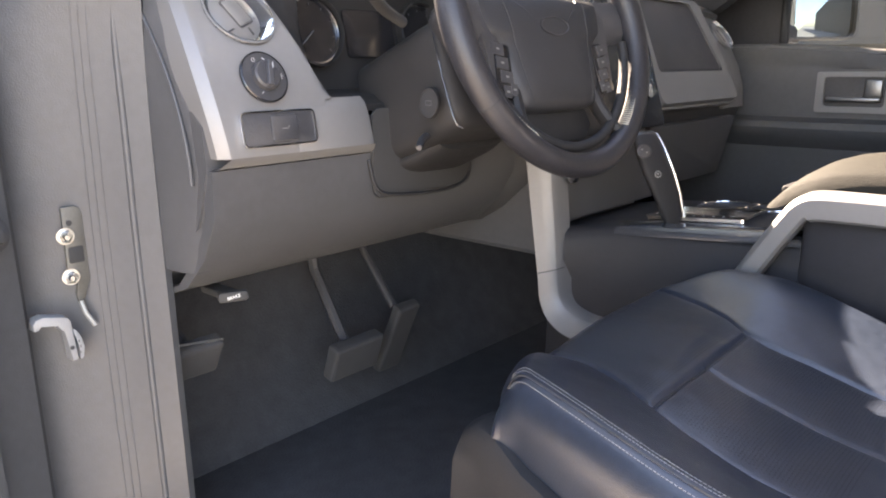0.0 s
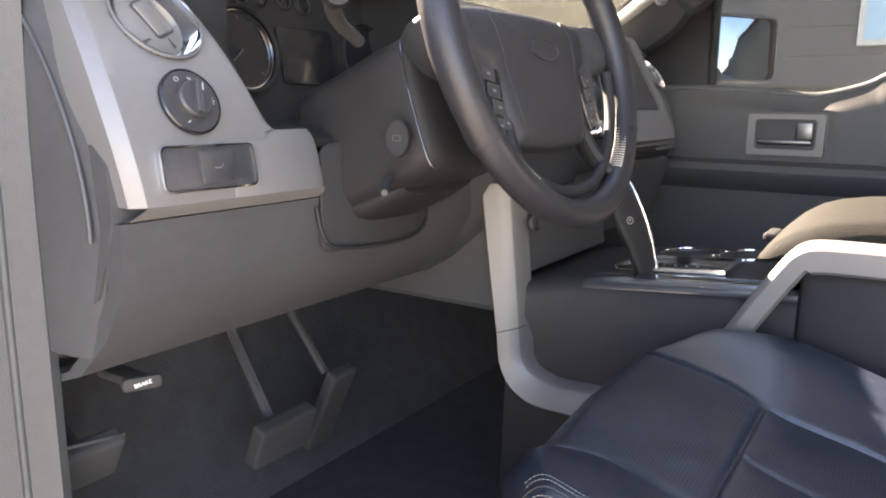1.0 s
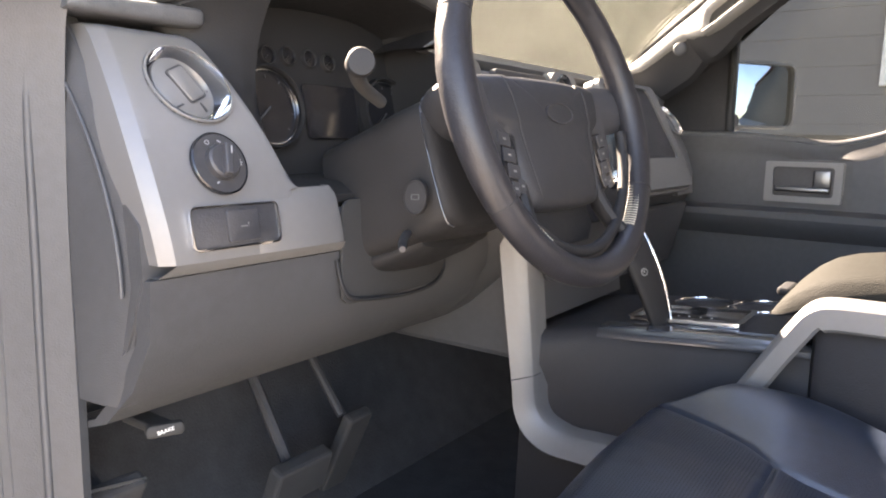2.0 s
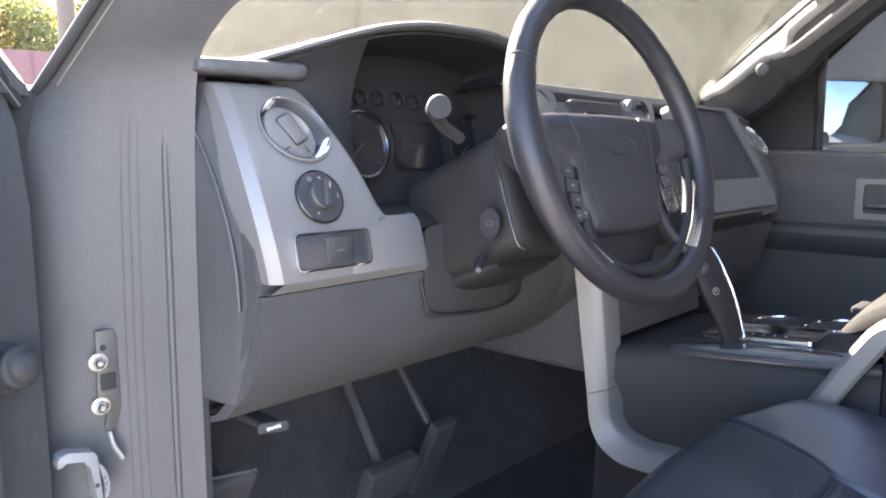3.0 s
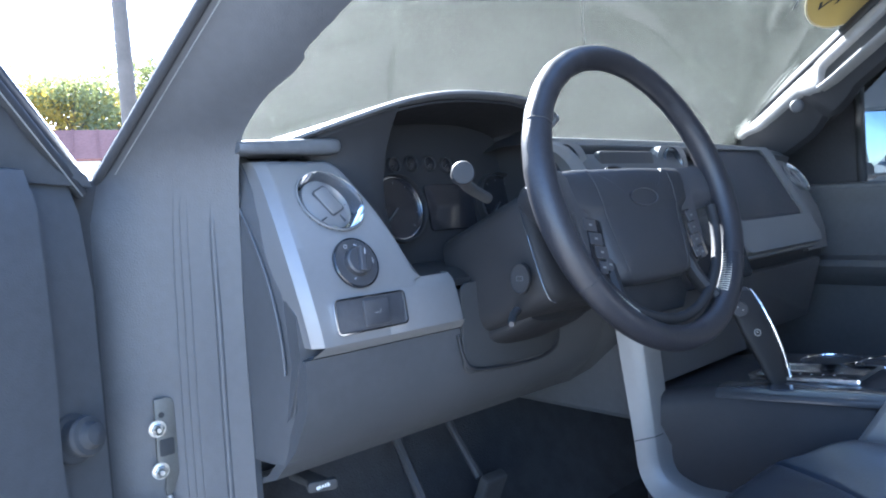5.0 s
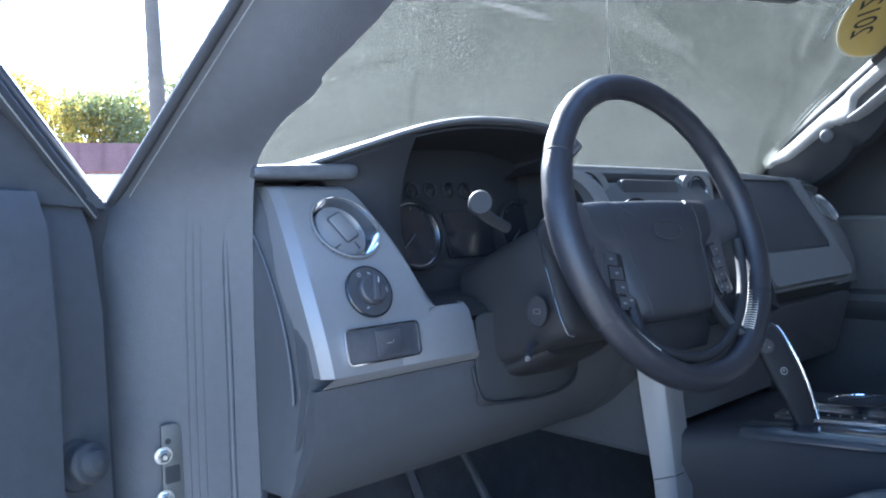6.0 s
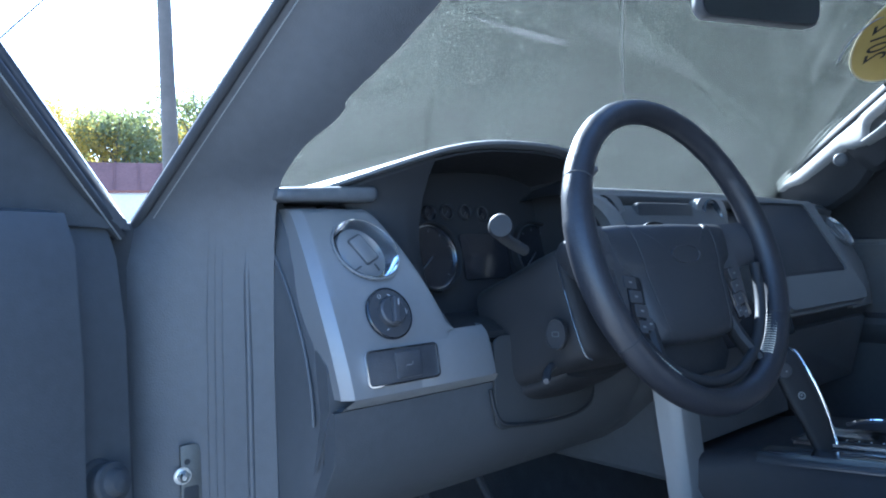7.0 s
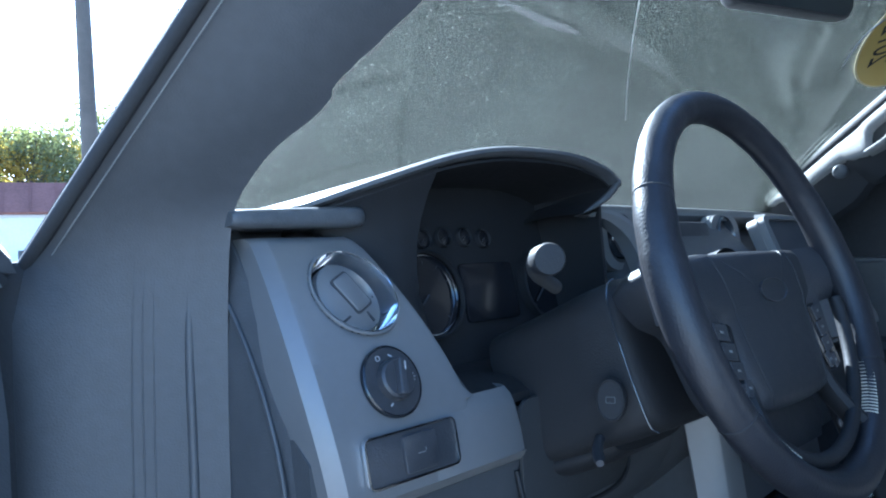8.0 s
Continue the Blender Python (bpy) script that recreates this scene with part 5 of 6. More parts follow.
for dy, dz in ((-0.01, -0.150), (0.010, -0.090), (0.014, -0.050), (0.011, -0.022), (0.005, -0.008)):
    lip.append([Vector((p.x, p.y + dy, max(min(p.z, 0.83), p.z + dz) if p.z < 0.94 else p.z + dz)) for p in rows[0]])
sb = rings(lip + rows, False)
sb.transform(SO)
cush = part("cushion", sb, LEATHER, seat, "black leather cushion, creased", 60)
# perforated front panel and the panel behind it
perf = bmesh.new()
for j in range(92):
    for i in range(62):
        u, v = lerp(-0.36, 0.36, (i + 0.5 * (j % 2)) / 62), lerp(0.05, 0.62, j / 91)
        c = cushion(u, v)
        if abs(c.y - T_Y) < 0.012 or (c.y < T_Y and abs(u) < 0.04):
            continue
        p = SO @ (c + Vector((0, 0, 0.0004)))
        hole = 0.0012 if c.y > T_Y else 0.0009
        vs = [perf.verts.new(p + Vector((hole * math.cos(t), hole * math.sin(t), 0.0002))) for t in (0.5, 2.6, 4.7)]
        perf.faces.new(vs)
po = part("perforation", perf, BLACKTRIM, cush, "fine perforation holes")
po["kind"] = "stuff"
for sg in (-0.4, 0.4):
    part("seam", tube([SO @ (cushion(sg, v) + Vector((0, 0, 0.0003))) for v in [k / 70 for k in range(71)]], 0.0011, 6), DARK, cush)
vt = (0.012 - T_Y) / 0.572
part("seam", tube([SO @ (cushion(lerp(-0.39, 0.39, k / 40), vt) + Vector((0, 0, 0.0003))) for k in range(41)], 0.0014, 6), DARK, cush)
part("seam", tube([SO @ (cushion(0.0, lerp(vt + 0.003, 1, k / 40)) + Vector((0, 0, 0.0003))) for k in range(41)], 0.0008, 6), DARK, cush)
for su, dn in ((-0.945, Vector((0, 0, 0.0010))), (-0.968, Vector((0, 0, 0.0010))), (-1.0, Vector((-0.0045, 0, -0.0025)))):
    st = bmesh.new()
    for k in range(128):
        v = 0.01 + 0.98 * k / 128
        st = tube([SO @ (cushion(su, v) + dn), SO @ (cushion(su, v + 0.0050) + dn)], 0.00040, 4, bm=st)
    part("stitching", st, THREAD, cush, "pale stitching along the bolster's edge")
part("edge_groove", tube([SO @ (cushion(-0.985, v) + Vector((-0.001, 0, 0.0000))) for v in [k / 60 for k in range(61)]], 0.0012, 6), DARK, cush, "dark sewn groove", 60)
sh = slab([[Vector((along(EDGE, y)[0] + d, y + e, z)) for d, e, z in ((-0.004, 0, t), (-0.017, 0, t - 0.004), (-0.023, 0, t - 0.014), (-0.024, 0, t - 0.05), (-0.018, 0, 0.74), (-0.014, 0, 0.66))] for y, t in ((0.030, 0.84), (0.026, 0.89), (0.014, 0.918), (-0.005, 0.929), (-0.03, 0.930), (-0.055, 0.921), (-0.08, 0.911), (-0.14, 0.903), (-0.30, 0.890), (-0.55, 0.88))], 0.02, (1, 0, 0))
sh.transform(SO)
part("side_shield", sh, BLACKTRIM, seat, "charcoal plastic side shield", 40)
bs = box(SC - 0.22, SC + 0.22, -0.50, 0.0, 0.64, 0.82, 0.02)
bs.transform(SO)
part("base", bs, DARK, seat, "black seat base")
bk = rings([[Vector((SC + math.copysign(abs(math.cos(a)) ** 0.5, math.cos(a)) * w, y + math.sin(a) * t, z)) for a in [2 * math.pi * k / 28 for k in range(28)]] for z, y, w, t in ((0.95, -0.58, 0.22, 0.07), (1.05, -0.60, 0.24, 0.085), (1.25, -0.64, 0.24, 0.08), (1.42, -0.69, 0.22, 0.065), (1.50, -0.71, 0.19, 0.04))], True, True)
bk.transform(SO)
part("backrest", bk, LEATHER, seat, "black leather backrest", 60)

# ---- passenger's door, shut ----
pd = thing("passenger_door", "shut charcoal passenger door with silver handle plate", "car door")
SILL = [(0.46, 1.338), (0.30, 1.335), (0.16, 1.333), (0.05, 1.325), (-0.04, 1.316), (-0.10, 1.326), (-0.155, 1.343), (-0.20, 1.365), (-0.30, 1.375), (-0.62, 1.375)]
sl = smooth_path([Vector((0, y, z)) for y, z in SILL], 4)
drow = []
for p in sl:
    drow.append([Vector((x, p.y, z)) for x, z in ((0.835, p.z - 0.004), (0.815, p.z + 0.001), (0.803, p.z - 0.004), (0.800, p.z - 0.014), (0.790, p.z - 0.035), (0.782, 1.28 if p.z < 1.36 else 1.30), (0.779, 1.20), (0.776, 1.165), (0.745, 1.155), (0.738, 1.14), (0.742, 1.12), (0.772, 1.09), (0.775, 0.95), (0.765, 0.80), (0.77, 0.68))])
part("inner_panel", slab(drow, 0.03, (1, 0, 0)), DASH, pd, "charcoal moulded door panel", 35)
part("sill_cap", tube([Vector((0.812, p.y, p.z + 0.001)) for p in sl], 0.009, 10, squash=1.0), DASH_TOP, pd, "grained window sill roll", 60)
part("skin", slab([[(0.89, y, 1.34), (0.925, y, 1.2), (0.935, y, 0.95), (0.92, y, 0.66)] for y in (0.47, 0.1, -0.62)], 0.015, (-1, 0, 0)), PAINT, pd, "black outer door skin", 40)
HM = facing((0.779, 0.006, 1.226), (-1, 0, 0.0))
ho = rounded(-0.086, 0.086, -0.049, 0.049, 0.005, 4)
hi = rounded(-0.066, 0.066, -0.033, 0.037, 0.008, 4)
plate = part("handle_plate", frame_ring(ho, hi, 0.010, HM, bev=0.03), SILVER, pd, "satin silver handle plate", 40)
part("recess", prism(hi, 0.002, 0, HM), DARK, plate, "dark handle recess")
part("lever", box(-0.060, 0.058, -0.022, -0.010, 0.004, 0.013, 0.004, m=HM), DULL_CHROME, plate, "dull chrome pull lever", 50)
part("lever_head", box(0.022, 0.060, -0.012, 0.031, 0.003, 0.011, 0.004, m=HM), DULL_CHROME, plate, "dull chrome lock tab", 50)
part("lower_pocket", slab([[(0.745, y, 0.86), (0.735, y, 0.80), (0.74, y, 0.70)] for y in (0.20, 0.0, -0.3, -0.55)], 0.03, (1, 0, 0)), DARK, pd, "dark map pocket", 40)
# window frame: front bar, sloping bar along the pillar, then glass
fr = tube([(0.862, 0.205, 1.33), (0.845, 0.202, 1.50), (0.82, 0.196, 1.60)], 0.012, 8)
part("front_bar", fr, RUBBER, pd, "black window channel", 50)
part("upper_frame", slab([[(0.90, 0.44, 1.40), (0.885, 0.42, 1.42)], [(0.845, 0.19, 1.60), (0.83, 0.18, 1.60)], [(0.76, -0.07, 1.83), (0.745, -0.08, 1.82)], [(0.745, -0.62, 1.85), (0.735, -0.62, 1.84)]], 0.03, (0.2, 0, -1)), RUBBER, pd, "black window frame", 40)
part("sail_panel", slab([[(0.853, 0.206, 1.335), (0.853, 0.206, 1.60)], [(0.865, 0.30, 1.335), (0.865, 0.30, 1.51)], [(0.885, 0.47, 1.335), (0.885, 0.47, 1.41)]], 0.012, (1, 0, 0)), DARK, pd, "black corner panel", 40)
pg = part("door_glass", slab([[(0.862, 0.215, 1.31), (0.835, 0.206, 1.50), (0.812, 0.196, 1.585)], [(0.862, 0.0, 1.30), (0.83, -0.01, 1.52), (0.785, -0.02, 1.78)], [(0.862, -0.62, 1.30), (0.83, -0.62, 1.52), (0.775, -0.62, 1.84)]], 0.004, (-1, 0, 0)), SIDE_GLASS, pd, "tinted side glass", 40)
pg.visible_shadow = False

# ---- passenger's door mirror ----
mir = thing("door_mirror", "black door mirror reflecting blue sky", "door mirror", (1.06, 0.185, 1.447))
mn = Vector((-0.567, -0.823, 0.033)).normalized()
mmx = facing((0, 0, 0), mn)
sz = rounded(-0.112, 0.112, -0.088, 0.090, 0.025, 6)
hs = []
for s, d in ((0.96, 0.002), (1.0, 0.016), (1.02, 0.012), (1.03, -0.01), (0.99, -0.05), (0.85, -0.085), (0.5, -0.105), (0.1, -0.11)):
    hs.append([mmx @ Vector((x * s, y * s, d)) for x, y in sz])
part("housing", rings(hs, True, True), BLACKTRIM, mir, "black mirror housing", 50)
dome = [[mmx @ Vector((x * s, y * s, 0.014 - ((x * s) ** 2 + (y * s) ** 2) / 2.8)) for x, y in rounded(-0.107, 0.107, -0.083, 0.085, 0.022, 6)] for s in [1 - k / 14 for k in range(14)] + [0.001]]
part("mirror_glass", rings(dome, True, False), MIRROR, mir, "bulged mirror glass", 80)
part("lip", frame_ring(rounded(-0.113, 0.113, -0.089, 0.091, 0.026, 6), rounded(-0.107, 0.107, -0.083, 0.085, 0.022, 6), 0.014, mmx @ pose(0, 0, 0.006), bev=0.0), DARK, mir, "", 40)
part("arm", box(-0.20, -0.02, 0.03, 0.09, -0.10, -0.05, 0.015), DARK, mir, "black mirror arm")

# ---- inner mirror and windshield sticker ----
rv = thing("rear_view_mirror", "black interior rear-view mirror", "mirror", (-0.005, 0.155, 1.741))
rmx = facing((0, 0, 0), (-0.35, -0.93, -0.08))
rs = rounded(-0.125, 0.125, -0.033, 0.033, 0.022, 6)
part("shell", rings([[rmx @ Vector((x * s, y * s, d)) for x, y in rs] for s, d in ((0.97, 0.008), (1.0, 0.003), (1.0, -0.012), (0.85, -0.03), (0.4, -0.04))], True, True), DARK, rv, "", 50)
part("mirror_glass", prism(rounded(-0.119, 0.119, -0.029, 0.029, 0.02, 6), 0.002, 0, rmx @ pose(0, 0, 0.0078)), MIRROR, rv, "mirror glass")
part("stem", tube([rmx @ Vector((0, 0, -0.03)), rmx @ Vector((0, 0.02, -0.10)), rmx @ Vector((0, 0.05, -0.13))], 0.011, 10), DARK, rv, "", 50)


def ws_hit(x, z):
    p = ws_point(x, z)
    n = (ws_point(x + 0.01, z) - p).cross(ws_point(x, z + 0.01) - p).normalized()
    return p, (n if n.y < 0 else -n)


stp, stn = ws_hit(0.597, 1.790)
sticker = thing("year_sticker", "round yellow year sticker with white edge on the glass", "sticker", stp + stn * 0.004)
sm = facing((0, 0, 0), stn)
disc = part("disc", lathe([(0.130, 0), (0.130, 0.0008), (0.0001, 0.0008)], sm, 48), YELLOW, sticker)
part("edge", lathe([(0.134, 0), (0.134, 0.001), (0.130, 0.001), (0.130, 0)], sm, 48), RIMPALE, sticker, "pale rim")
words("2012", 0.074, INK, sticker, sm @ pose(0, 0, 0.0012, 0, 0, -62) @ pose(0, -0.074, 0) @ Matrix.Diagonal((-0.72, 1, 1, 1)), "dark figures seen from behind", name="lettering")

# ---- driver's door, swung open ----
DA = 64
HINGE = Vector((-0.955, 0.500, 0))
dd = thing("driver_door", "open black driver door with window frame and wiring boot", "car door", HINGE)
dd.matrix_world = Matrix.Translation(HINGE) @ pose(0, 0, 0, 0, 0, -DA)
# built as if shut: outwards is -x, rear is -y
outer = []
for y in (-0.01, -0.06, -0.3, -0.6, -1.08):
    outer.append([Vector((-0.02, y, 0.66)), Vector((-0.035, y, 0.95)), Vector((-0.025, y, 1.2)), Vector((-0.0, y, 1.40)), Vector((0.055, y, 1.40)), Vector((0.070, y, 1.36)), Vector((0.080, y, 1.28)), Vector((0.082, y, 1.0)), Vector((0.080, y, 0.66))])
part("shell", rings(outer, True, True), DASH, dd, "charcoal door shell", 40)
inner = []
for y in (-0.085, -0.10, -0.3, -0.6, -1.05):
    inner.append([Vector((x, y, z)) for x, z in ((0.06, 1.41), (0.085, 1.405), (0.098, 1.37), (0.104, 1.25), (0.102, 1.12), (0.104, 1.08), (0.104, 1.03), (0.102, 0.98), (0.104, 0.70))])
part("inner_panel", slab(inner, 0.02, (-1, 0, 0)), DASH, dd, "charcoal inner door panel", 40)
e0 = Vector((0.039, 0.012, 1.40))
ev = Vector((0.07, -0.25, 0.21))
part("window_frame", tube([e0 + ev * s for s in (-0.02, 0.3, 0.7, 1.2, 1.7, 2.1)] + [Vector((0.19, -1.05, 1.86))], 0.016, 10), PAINT, dd, "black window frame", 50)
part("frame_seal", tube([e0 + ev * s + Vector((0.022, -0.012, -0.012)) for s in (-0.02, 0.3, 0.7, 1.2, 1.7, 2.1)], 0.007, 8), RUBBER, dd, "black rubber glass run", 50)
# pale line standing in for a highlight on the glass run
part("seal_glint", tube([e0 + ev * s + Vector((0.030, -0.014, -0.020)) for s in (0.0, 0.3, 0.7, 1.2, 1.7, 2.1)], 0.0008, 6), GREYMETAL, dd, "thin pale line painted as light along the seal", 50)
part("sail_panel", slab([[e0 + Vector((0.01, 0, -0.01)), e0 + Vector((0.015, -0.01, 0.0))], [Vector((0.035, -0.16, 1.40)), Vector((0.05, -0.16, 1.535))], [Vector((0.035, -0.26, 1.40)), Vector((0.065, -0.26, 1.62))]], 0.02, (1, 0, 0)), DASH, dd, "charcoal corner panel", 40)
dg = part("door_glass", slab([[Vector((0.03, -0.26, 1.38)), Vector((0.062, -0.26, 1.61))], [Vector((0.03, -0.5, 1.38)), Vector((0.14, -0.5, 1.84))], [Vector((0.03, -1.03, 1.38)), Vector((0.14, -1.03, 1.85))]], 0.004, (-1, 0, 0)), SIDE_GLASS, dd, "tinted side glass", 40)
dg.visible_shadow = False
inv = dd.matrix_world.inverted()
part("wiring_boot", lathe([(0.0255, -0.004), (0.0265, 0.000), (0.0262, 0.004), (0.0245, 0.006), (0.0200, 0.007), (0.0185, 0.011), (0.0185, 0.016), (0.0205, 0.019), (0.0208, 0.023), (0.0195, 0.026), (0.0145, 0.027), (0.0130, 0.030), (0.0110, 0.036), (0.0001, 0.039)], facing((0.083, -0.056, 1.129), (1, 0, 0.22)), 32), RUBBER, dd, "ribbed rubber wiring boot", 50)
for z0, z1 in ((1.215, 1.262), (1.052, 1.078)):
    part("edge_clip", box(-0.006, 0.006, -0.004, 0.004, z0 - 1.15, z1 - 1.15, 0.002, m=Matrix.Translation(inv @ Vector((-0.972, 0.448, 1.15)))), BLACKTRIM, dd, "small black trim clip")

# ---- door hinge and check on the pillar ----
HG = Matrix.Translation((-0.867, 0.4435, 1.0845))
hg = part("door_hinge", prism([(-0.005, 0.056), (-0.006, -0.034), (0.004, -0.037), (0.000, -0.050), (0.002, -0.061), (0.009, -0.058), (0.018, -0.036), (0.0185, 0.046), (0.0165, 0.053), (0.010, 0.0565)], 0.004, 0.001, HG @ facing((0.004, 0, 0), (0, -1, 0))), HINGE_STEEL, cab, "dull steel door hinge plate", 40)
part("hinge_slot", prism(rounded(-0.003, 0.0145, -0.012, 0.008, 0.002, 2), 0.0008, 0.0002, HG @ facing((0.004, -0.0040, 0), (0, -1, 0))), INK, hg, "dark slot in the plate", 40)
part("hinge_hole", lathe([(0.0035, 0), (0.0035, 0.0006), (0.0001, 0.0006)], HG @ facing((0.006, -0.0040, 0.037), (0, -1, 0)), 14), INK, hg, "small round hole", 40)
for z in (0.022, -0.028):
    nm = HG @ facing((0.0, -0.004, z), (-0.15, -1, 0)) @ Matrix.Scale(0.74, 4)
    part("nut", lathe([(0.0125, 0), (0.0125, 0.002), (0.0095, 0.003), (0.0095, 0.010), (0.008, 0.011)], nm, 6), STEEL, hg, "zinc plated hexagon nut", 30)
    part("stud", lathe([(0.0048, 0.0), (0.0048, 0.014), (0.0035, 0.0155), (0.0001, 0.0155)], nm, 16), STEEL, hg, "threaded stud end", 40)
    part("washer", lathe([(0.0135, 0), (0.0135, 0.0018), (0.0001, 0.0019)], nm, 24), STEEL, hg, "", 40)
part("bracket", tube([HG @ Vector(p) for p in ((0.008, -0.004, -0.06), (0.010, -0.008, -0.075), (0.018, -0.012, -0.092))], 0.003, 6), GREYMETAL, hg, "bent grey steel clip")
ck = thing("door_check", "pale steel door check strap with a slotted guide", "door check", (-0.901, 0.418, 0.992))
cm = facing((0, 0.020, 0), (0, -1, 0))
part("strap", prism([(-0.0204, 0.0141), (-0.0151, 0.0141), (-0.0125, 0.0195), (0.0063, 0.0157), (0.0079, 0.0079), (0.0132, 0.0063), (0.0163, -0.033), (0.0236, -0.033), (0.0204, 0.0157), (0.0175, 0.0212), (0.0135, 0.0232), (-0.0094, 0.0289), (-0.0170, 0.0265), (-0.0204, 0.022)], 0.018, 0.0012, cm), ZINC, ck, "", 30)
part("guide", prism([(0.0215, 0.0069), (0.0215, 0.000), (0.0245, -0.0063), (0.0268, -0.0173), (0.0255, -0.0283), (0.0262, -0.0336), (0.0298, -0.0314), (0.0320, -0.0188), (0.0298, -0.0063), (0.0255, 0.003)], 0.014, 0.0008, cm @ pose(0, 0, 0.004)), ZINC, ck, "curved slotted steel guide", 30)
for k in range(3):
    part("guide_slot", box(-0.0006, 0.0006, -0.0016, 0.0016, 0.0178, 0.0184, m=cm @ pose(0.0262 + 0.0012 * (1 - abs(k - 1)), -0.010 - 0.007 * k, 0)), DARK, ck)
part("rivet", lathe([(0.0025, 0), (0.0025, 0.001), (0.0001, 0.0012)], cm @ pose(0.0178, -0.016, 0.0180), 14), DARK, ck, "", 40)

# ---- yard: pole, shed, trees ----
pole = thing("utility_pole", "weathered wooden utility pole with sagging wires", "utility pole", (5.98, 18.55, 0))
part("shaft", lathe([(0.23, 0), (0.20, 5), (0.16, 11.5)], pose(0, 0, 0, 0, -0.6, 0), 16), WOOD_POLE, pole, "", 50)
part("crossarm", box(-1.1, 1.1, -0.06, 0.06, 10.6, 10.75, 0.01), WOOD_POLE, pole)
part("guy_wire", tube([(-0.05, 0.0, 10.2), (0.30, -0.13, 7.4), (1.26, -0.53, 0.0)], 0.014, 5), DARK, pole, "thin black guy wire")
for top, end, sag in (((-0.5, 0, 10.75), (-4.354, -6.05, 5.455), 0.15), ((0.2, 0, 9.3), (0.914, -4.05, 7.031), 0.08)):
    top, end = Vector(top), Vector(end)
    part("wire", tube([top.lerp(end, 1.5 * k / 12) - Vector((0, 0, sag * math.sin(math.pi * k / 8))) for k in range(13)], 0.020, 5), DARK, pole, "thin black service wire")

shed = thing("shed", "long white shed with weathered red metal roof", "shed", (11.4, 37.5, 0))
shed.rotation_euler = (0, 0, radians(-18))
part("wall", box(-9, 9, -3.5, 3.5, 0, 4.45, 0.02), WALL_WHITE, shed, "white siding wall")
part("roof", rings([[(x, -4.0, 4.42), (x, -2.3, 5.90), (x, 4.0, 4.42), (x, 4.0, 4.32), (x, -2.3, 5.75), (x, -3.9, 4.32)] for x in (-9.5, 9.5)], True, True), ROOF_RED, shed, "weathered red metal roof")
for k in range(19):
    part("roof_rib", box(-9.4 + k * 1.04, -9.36 + k * 1.04, -4.0, -2.3, 0, 0.05, m=Matrix.Translation((0, 0, 5.905 + 2.3 * 0.870)) @ Matrix(((1, 0, 0, 0), (0, 1, 0, 0), (0, 0.870, 1, 0), (0, 0, 0, 1)))), ROOF_RED, shed)
for k in range(6):
    wi = part("window", box(-7.6 + k * 3.0, -6.4 + k * 3.0, -3.56, -3.48, 1.6, 2.8, 0.01), DARK, shed, "dark shed window")
    part("frame", frame_ring(rounded(-0.68, 0.68, -0.68, 0.68, 0.02, 1), rounded(-0.6, 0.6, -0.6, 0.6, 0.02, 1), 0.08, facing((-7.0 + k * 3.0, -3.5, 2.2), (0, -1, 0))), WALL_WHITE, wi)

fence = thing("yard_fence", "pale board fence along the yard's far side", "fence", (7.5, 27.0, 0))
fence.rotation_euler = (0, 0, radians(-18))
bmf = box(-0.07, 0.07, -0.012, 0.012, 0, 1.9, 0.004)
me_b = bpy.data.meshes.new("board")
bmf.to_mesh(me_b)
bmf.free()
me_b.materials.append(WALL_WHITE)
for k in range(70):
    shared("board", me_b, fence, pose(-5.5 + 0.16 * k, 0, 0.05 + 0.02 * random.random()))
part("rail", box(-5.6, 5.8, 0.014, 0.06, 0.4, 0.5), WALL_WHITE, fence)
part("rail", box(-5.6, 5.8, 0.014, 0.06, 1.4, 1.5), WALL_WHITE, fence)


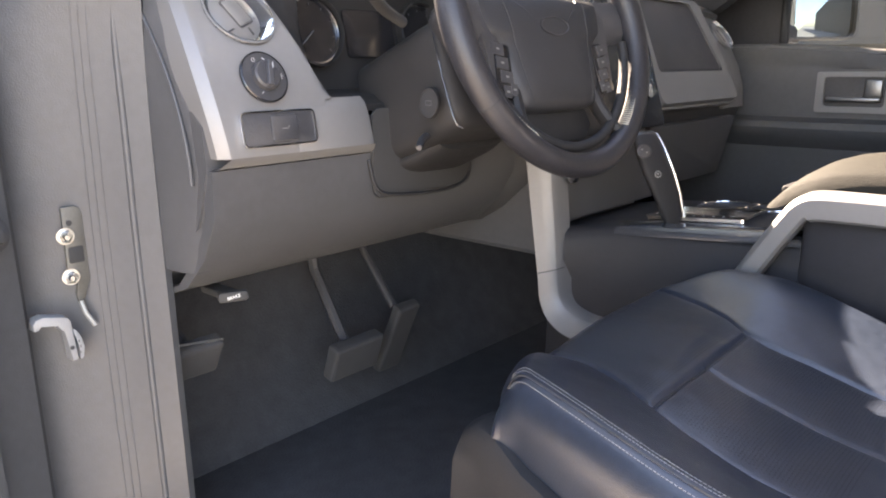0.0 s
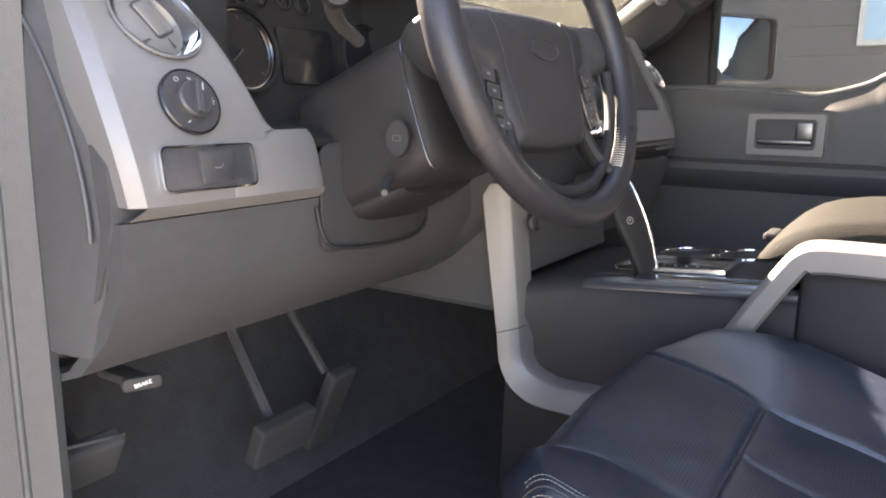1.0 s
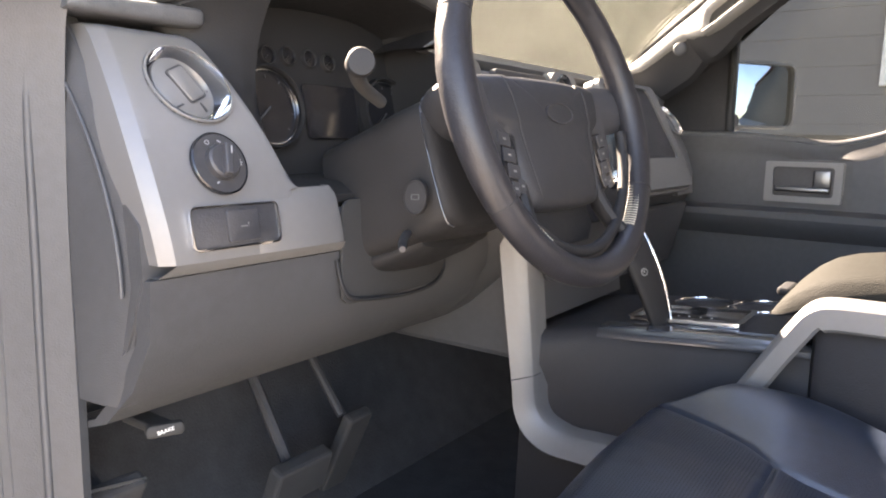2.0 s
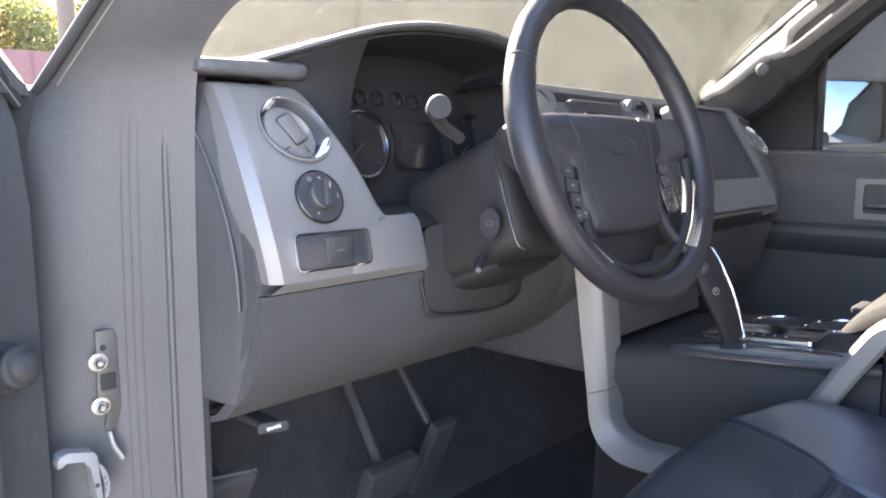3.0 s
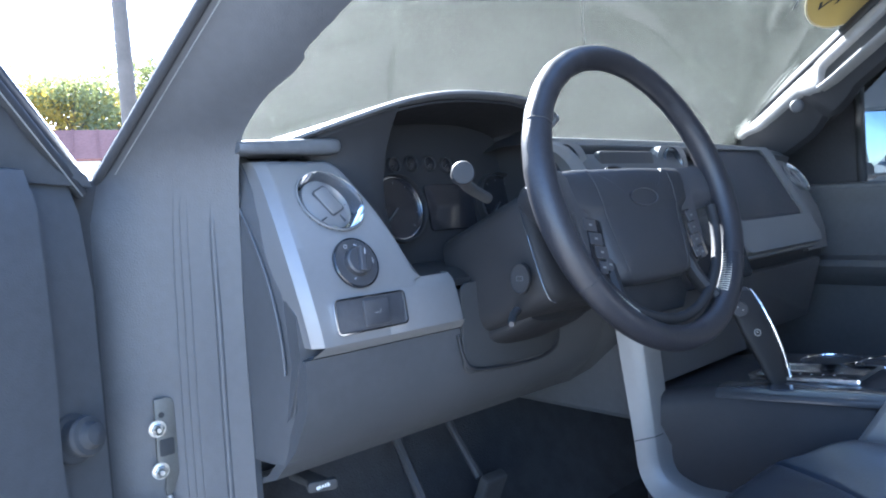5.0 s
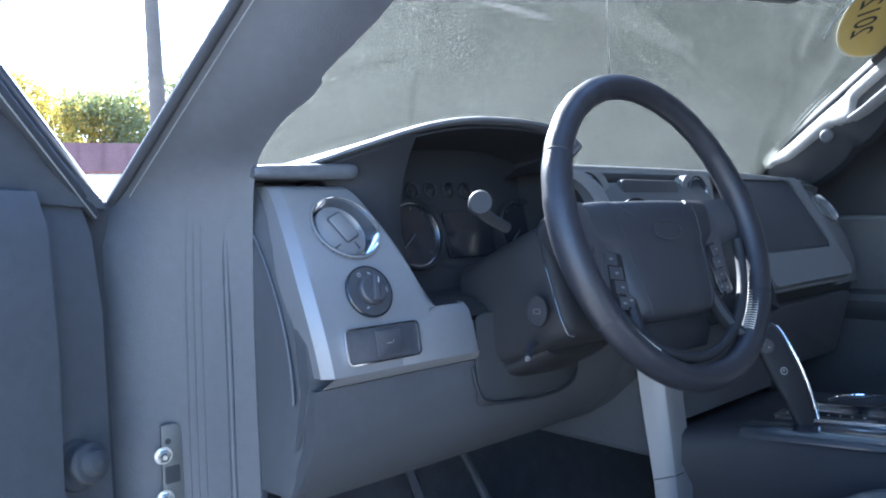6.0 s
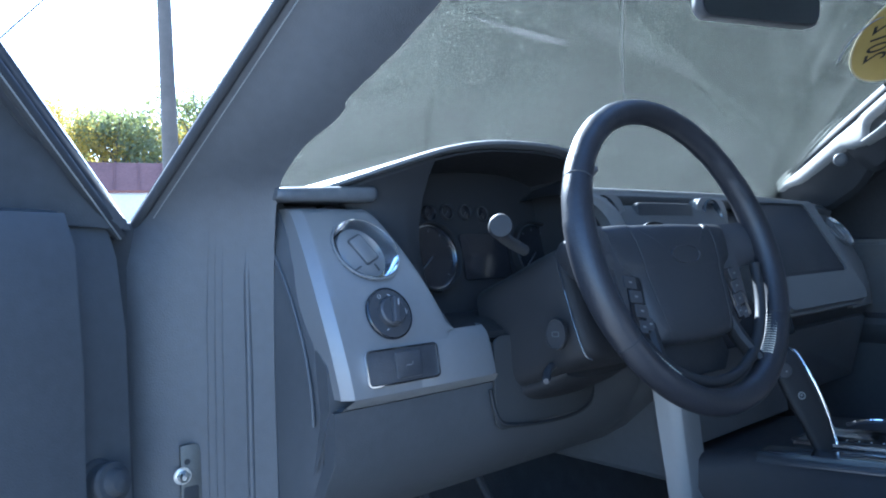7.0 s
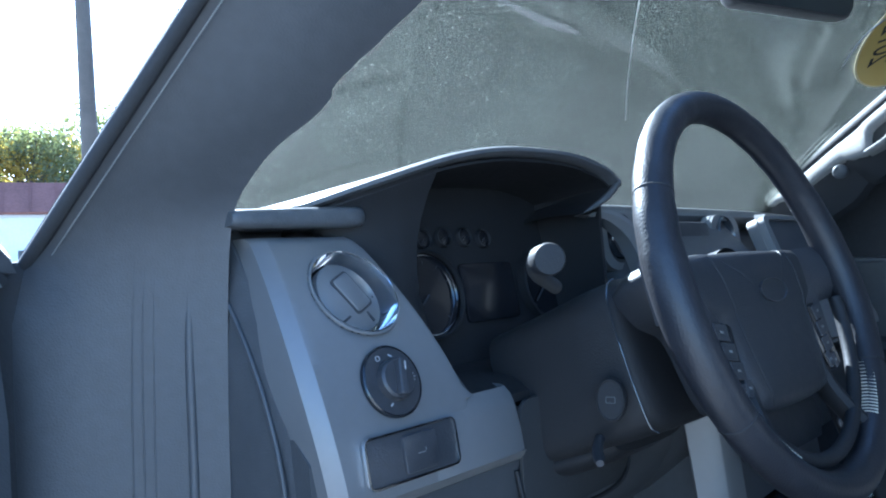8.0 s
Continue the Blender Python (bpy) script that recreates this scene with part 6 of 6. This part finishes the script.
def tree(at, h, leaf, seed, dense=11000):
    """A broadleaf tree: tapered trunk with limbs and a ragged crown of small leaf clumps."""
    rnd = random.Random(seed)
    t = thing("tree", "autumn broadleaf tree with thinning " + leaf.name, "tree", at, "trees beyond the yard")
    tb = tube([(0, 0, 0), (0.1, 0.05, h * 0.3), (0.0, 0.1, h * 0.6), (0.1, 0, h * 0.9)], [h * 0.022, h * 0.017, h * 0.011, h * 0.004], 8)
    lobes = []
    for k in range(14):
        z = h * rnd.uniform(0.16, 0.85)
        a = rnd.uniform(0, 6.28)
        r = h * 0.30 * (1.1 - abs(z / h - 0.5)) * rnd.uniform(0.5, 1.0)
        e = Vector((r * math.cos(a), r * math.sin(a), z + h * 0.1))
        tb = tube([(0, 0.05, z * 0.85), e * 0.5 + Vector((0, 0, z * 0.45)), e], [h * 0.008, h * 0.005, h * 0.002], 5, bm=tb)
        lobes.append((e, h * rnd.uniform(0.11, 0.20)))
    lobes.append((Vector((0, 0, h * 0.9)), h * 0.13))
    part("trunk", tb, BARK, t, "", 60)
    vs, fs = [], []
    for k in range(dense):
        c, rr = rnd.choice(lobes)
        d = Vector((rnd.gauss(0, 1), rnd.gauss(0, 1), rnd.gauss(0, 0.8))).normalized() * rr * rnd.uniform(0.35, 1.08)
        p = c + d
        s = h * rnd.uniform(0.005, 0.012)
        n = Vector((rnd.gauss(0, 1), rnd.gauss(0, 1), rnd.gauss(0.6, 1))).normalized()
        u = n.orthogonal().normalized() * s
        w = n.cross(u)
        i = len(vs)
        vs += [p + u, p + w * 0.7, p - u * 0.9, p - w * 0.8]
        fs += [(i, i + 1, i + 2), (i, i + 2, i + 3)]
    me = bpy.data.meshes.new("crown")
    me.from_pydata(vs, [], fs)
    me.materials.append(leaf)
    ob = new("crown", me)
    ob.parent = t
    return t


rt = random.Random(5)
for k in range(26):
    f = k / 25
    tree((lerp(0, 38, f) + rt.uniform(-1, 1), lerp(66, 52, f) + rt.uniform(-4, 4), 0), rt.uniform(11.4, 14.4), LEAF[k % 3 if rt.random() < 0.7 else 1], 40 + k)
for k in range(10):
    tree((40 + 5 * k + rt.uniform(-2, 2), -60 + 4 * k + rt.uniform(-3, 3), 0), rt.uniform(7, 10), LEAF[k % 3], 80 + k, 1200)
# far wood behind
vs, fs = [], []
for k in range(40000):
    a = rt.uniform(-1.4, 1.9)
    d = rt.uniform(85, 110)
    p = Vector((d * math.sin(a), d * math.cos(a), rt.uniform(0, 1) ** 0.7 * (14 + 4 * noise.noise(Vector((a * 14, 0.3, 0))))))
    s = rt.uniform(0.3, 0.8)
    n = Vector((rt.gauss(0, 1), rt.gauss(0, 1), rt.gauss(0.6, 1))).normalized()
    u = n.orthogonal().normalized() * s
    w = n.cross(u)
    i = len(vs)
    vs += [p + u, p + w * 0.8, p - u, p - w * 0.8]
    fs += [(i, i + 1, i + 2), (i, i + 2, i + 3)]
me = bpy.data.meshes.new("woods")
me.from_pydata(vs, [], fs)
me.materials.append(LEAF[1])
woods = new("woods", me)
tagged(woods, "distant autumn wood along the horizon", "woods", kind="stuff")

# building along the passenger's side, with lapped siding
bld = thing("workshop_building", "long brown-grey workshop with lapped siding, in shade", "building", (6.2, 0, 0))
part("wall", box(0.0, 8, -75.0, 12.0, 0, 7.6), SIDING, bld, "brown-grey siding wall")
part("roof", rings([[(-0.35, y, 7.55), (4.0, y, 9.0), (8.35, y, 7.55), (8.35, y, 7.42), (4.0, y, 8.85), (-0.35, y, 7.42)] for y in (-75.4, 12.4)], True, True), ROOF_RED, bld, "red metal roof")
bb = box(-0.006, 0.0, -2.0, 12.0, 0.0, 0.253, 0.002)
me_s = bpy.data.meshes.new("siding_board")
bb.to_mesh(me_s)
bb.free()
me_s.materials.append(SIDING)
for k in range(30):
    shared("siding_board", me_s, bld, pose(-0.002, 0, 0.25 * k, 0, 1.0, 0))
win = part("window", box(-0.05, 0.0, -0.60, 0.34, 1.82, 2.9, 0.01), GREYMETAL, bld, "grey framed window")
part("window_pane", box(-0.056, -0.046, -0.55, 0.29, 1.87, 2.85), PANE_BLUE, win, "pale blue pane")
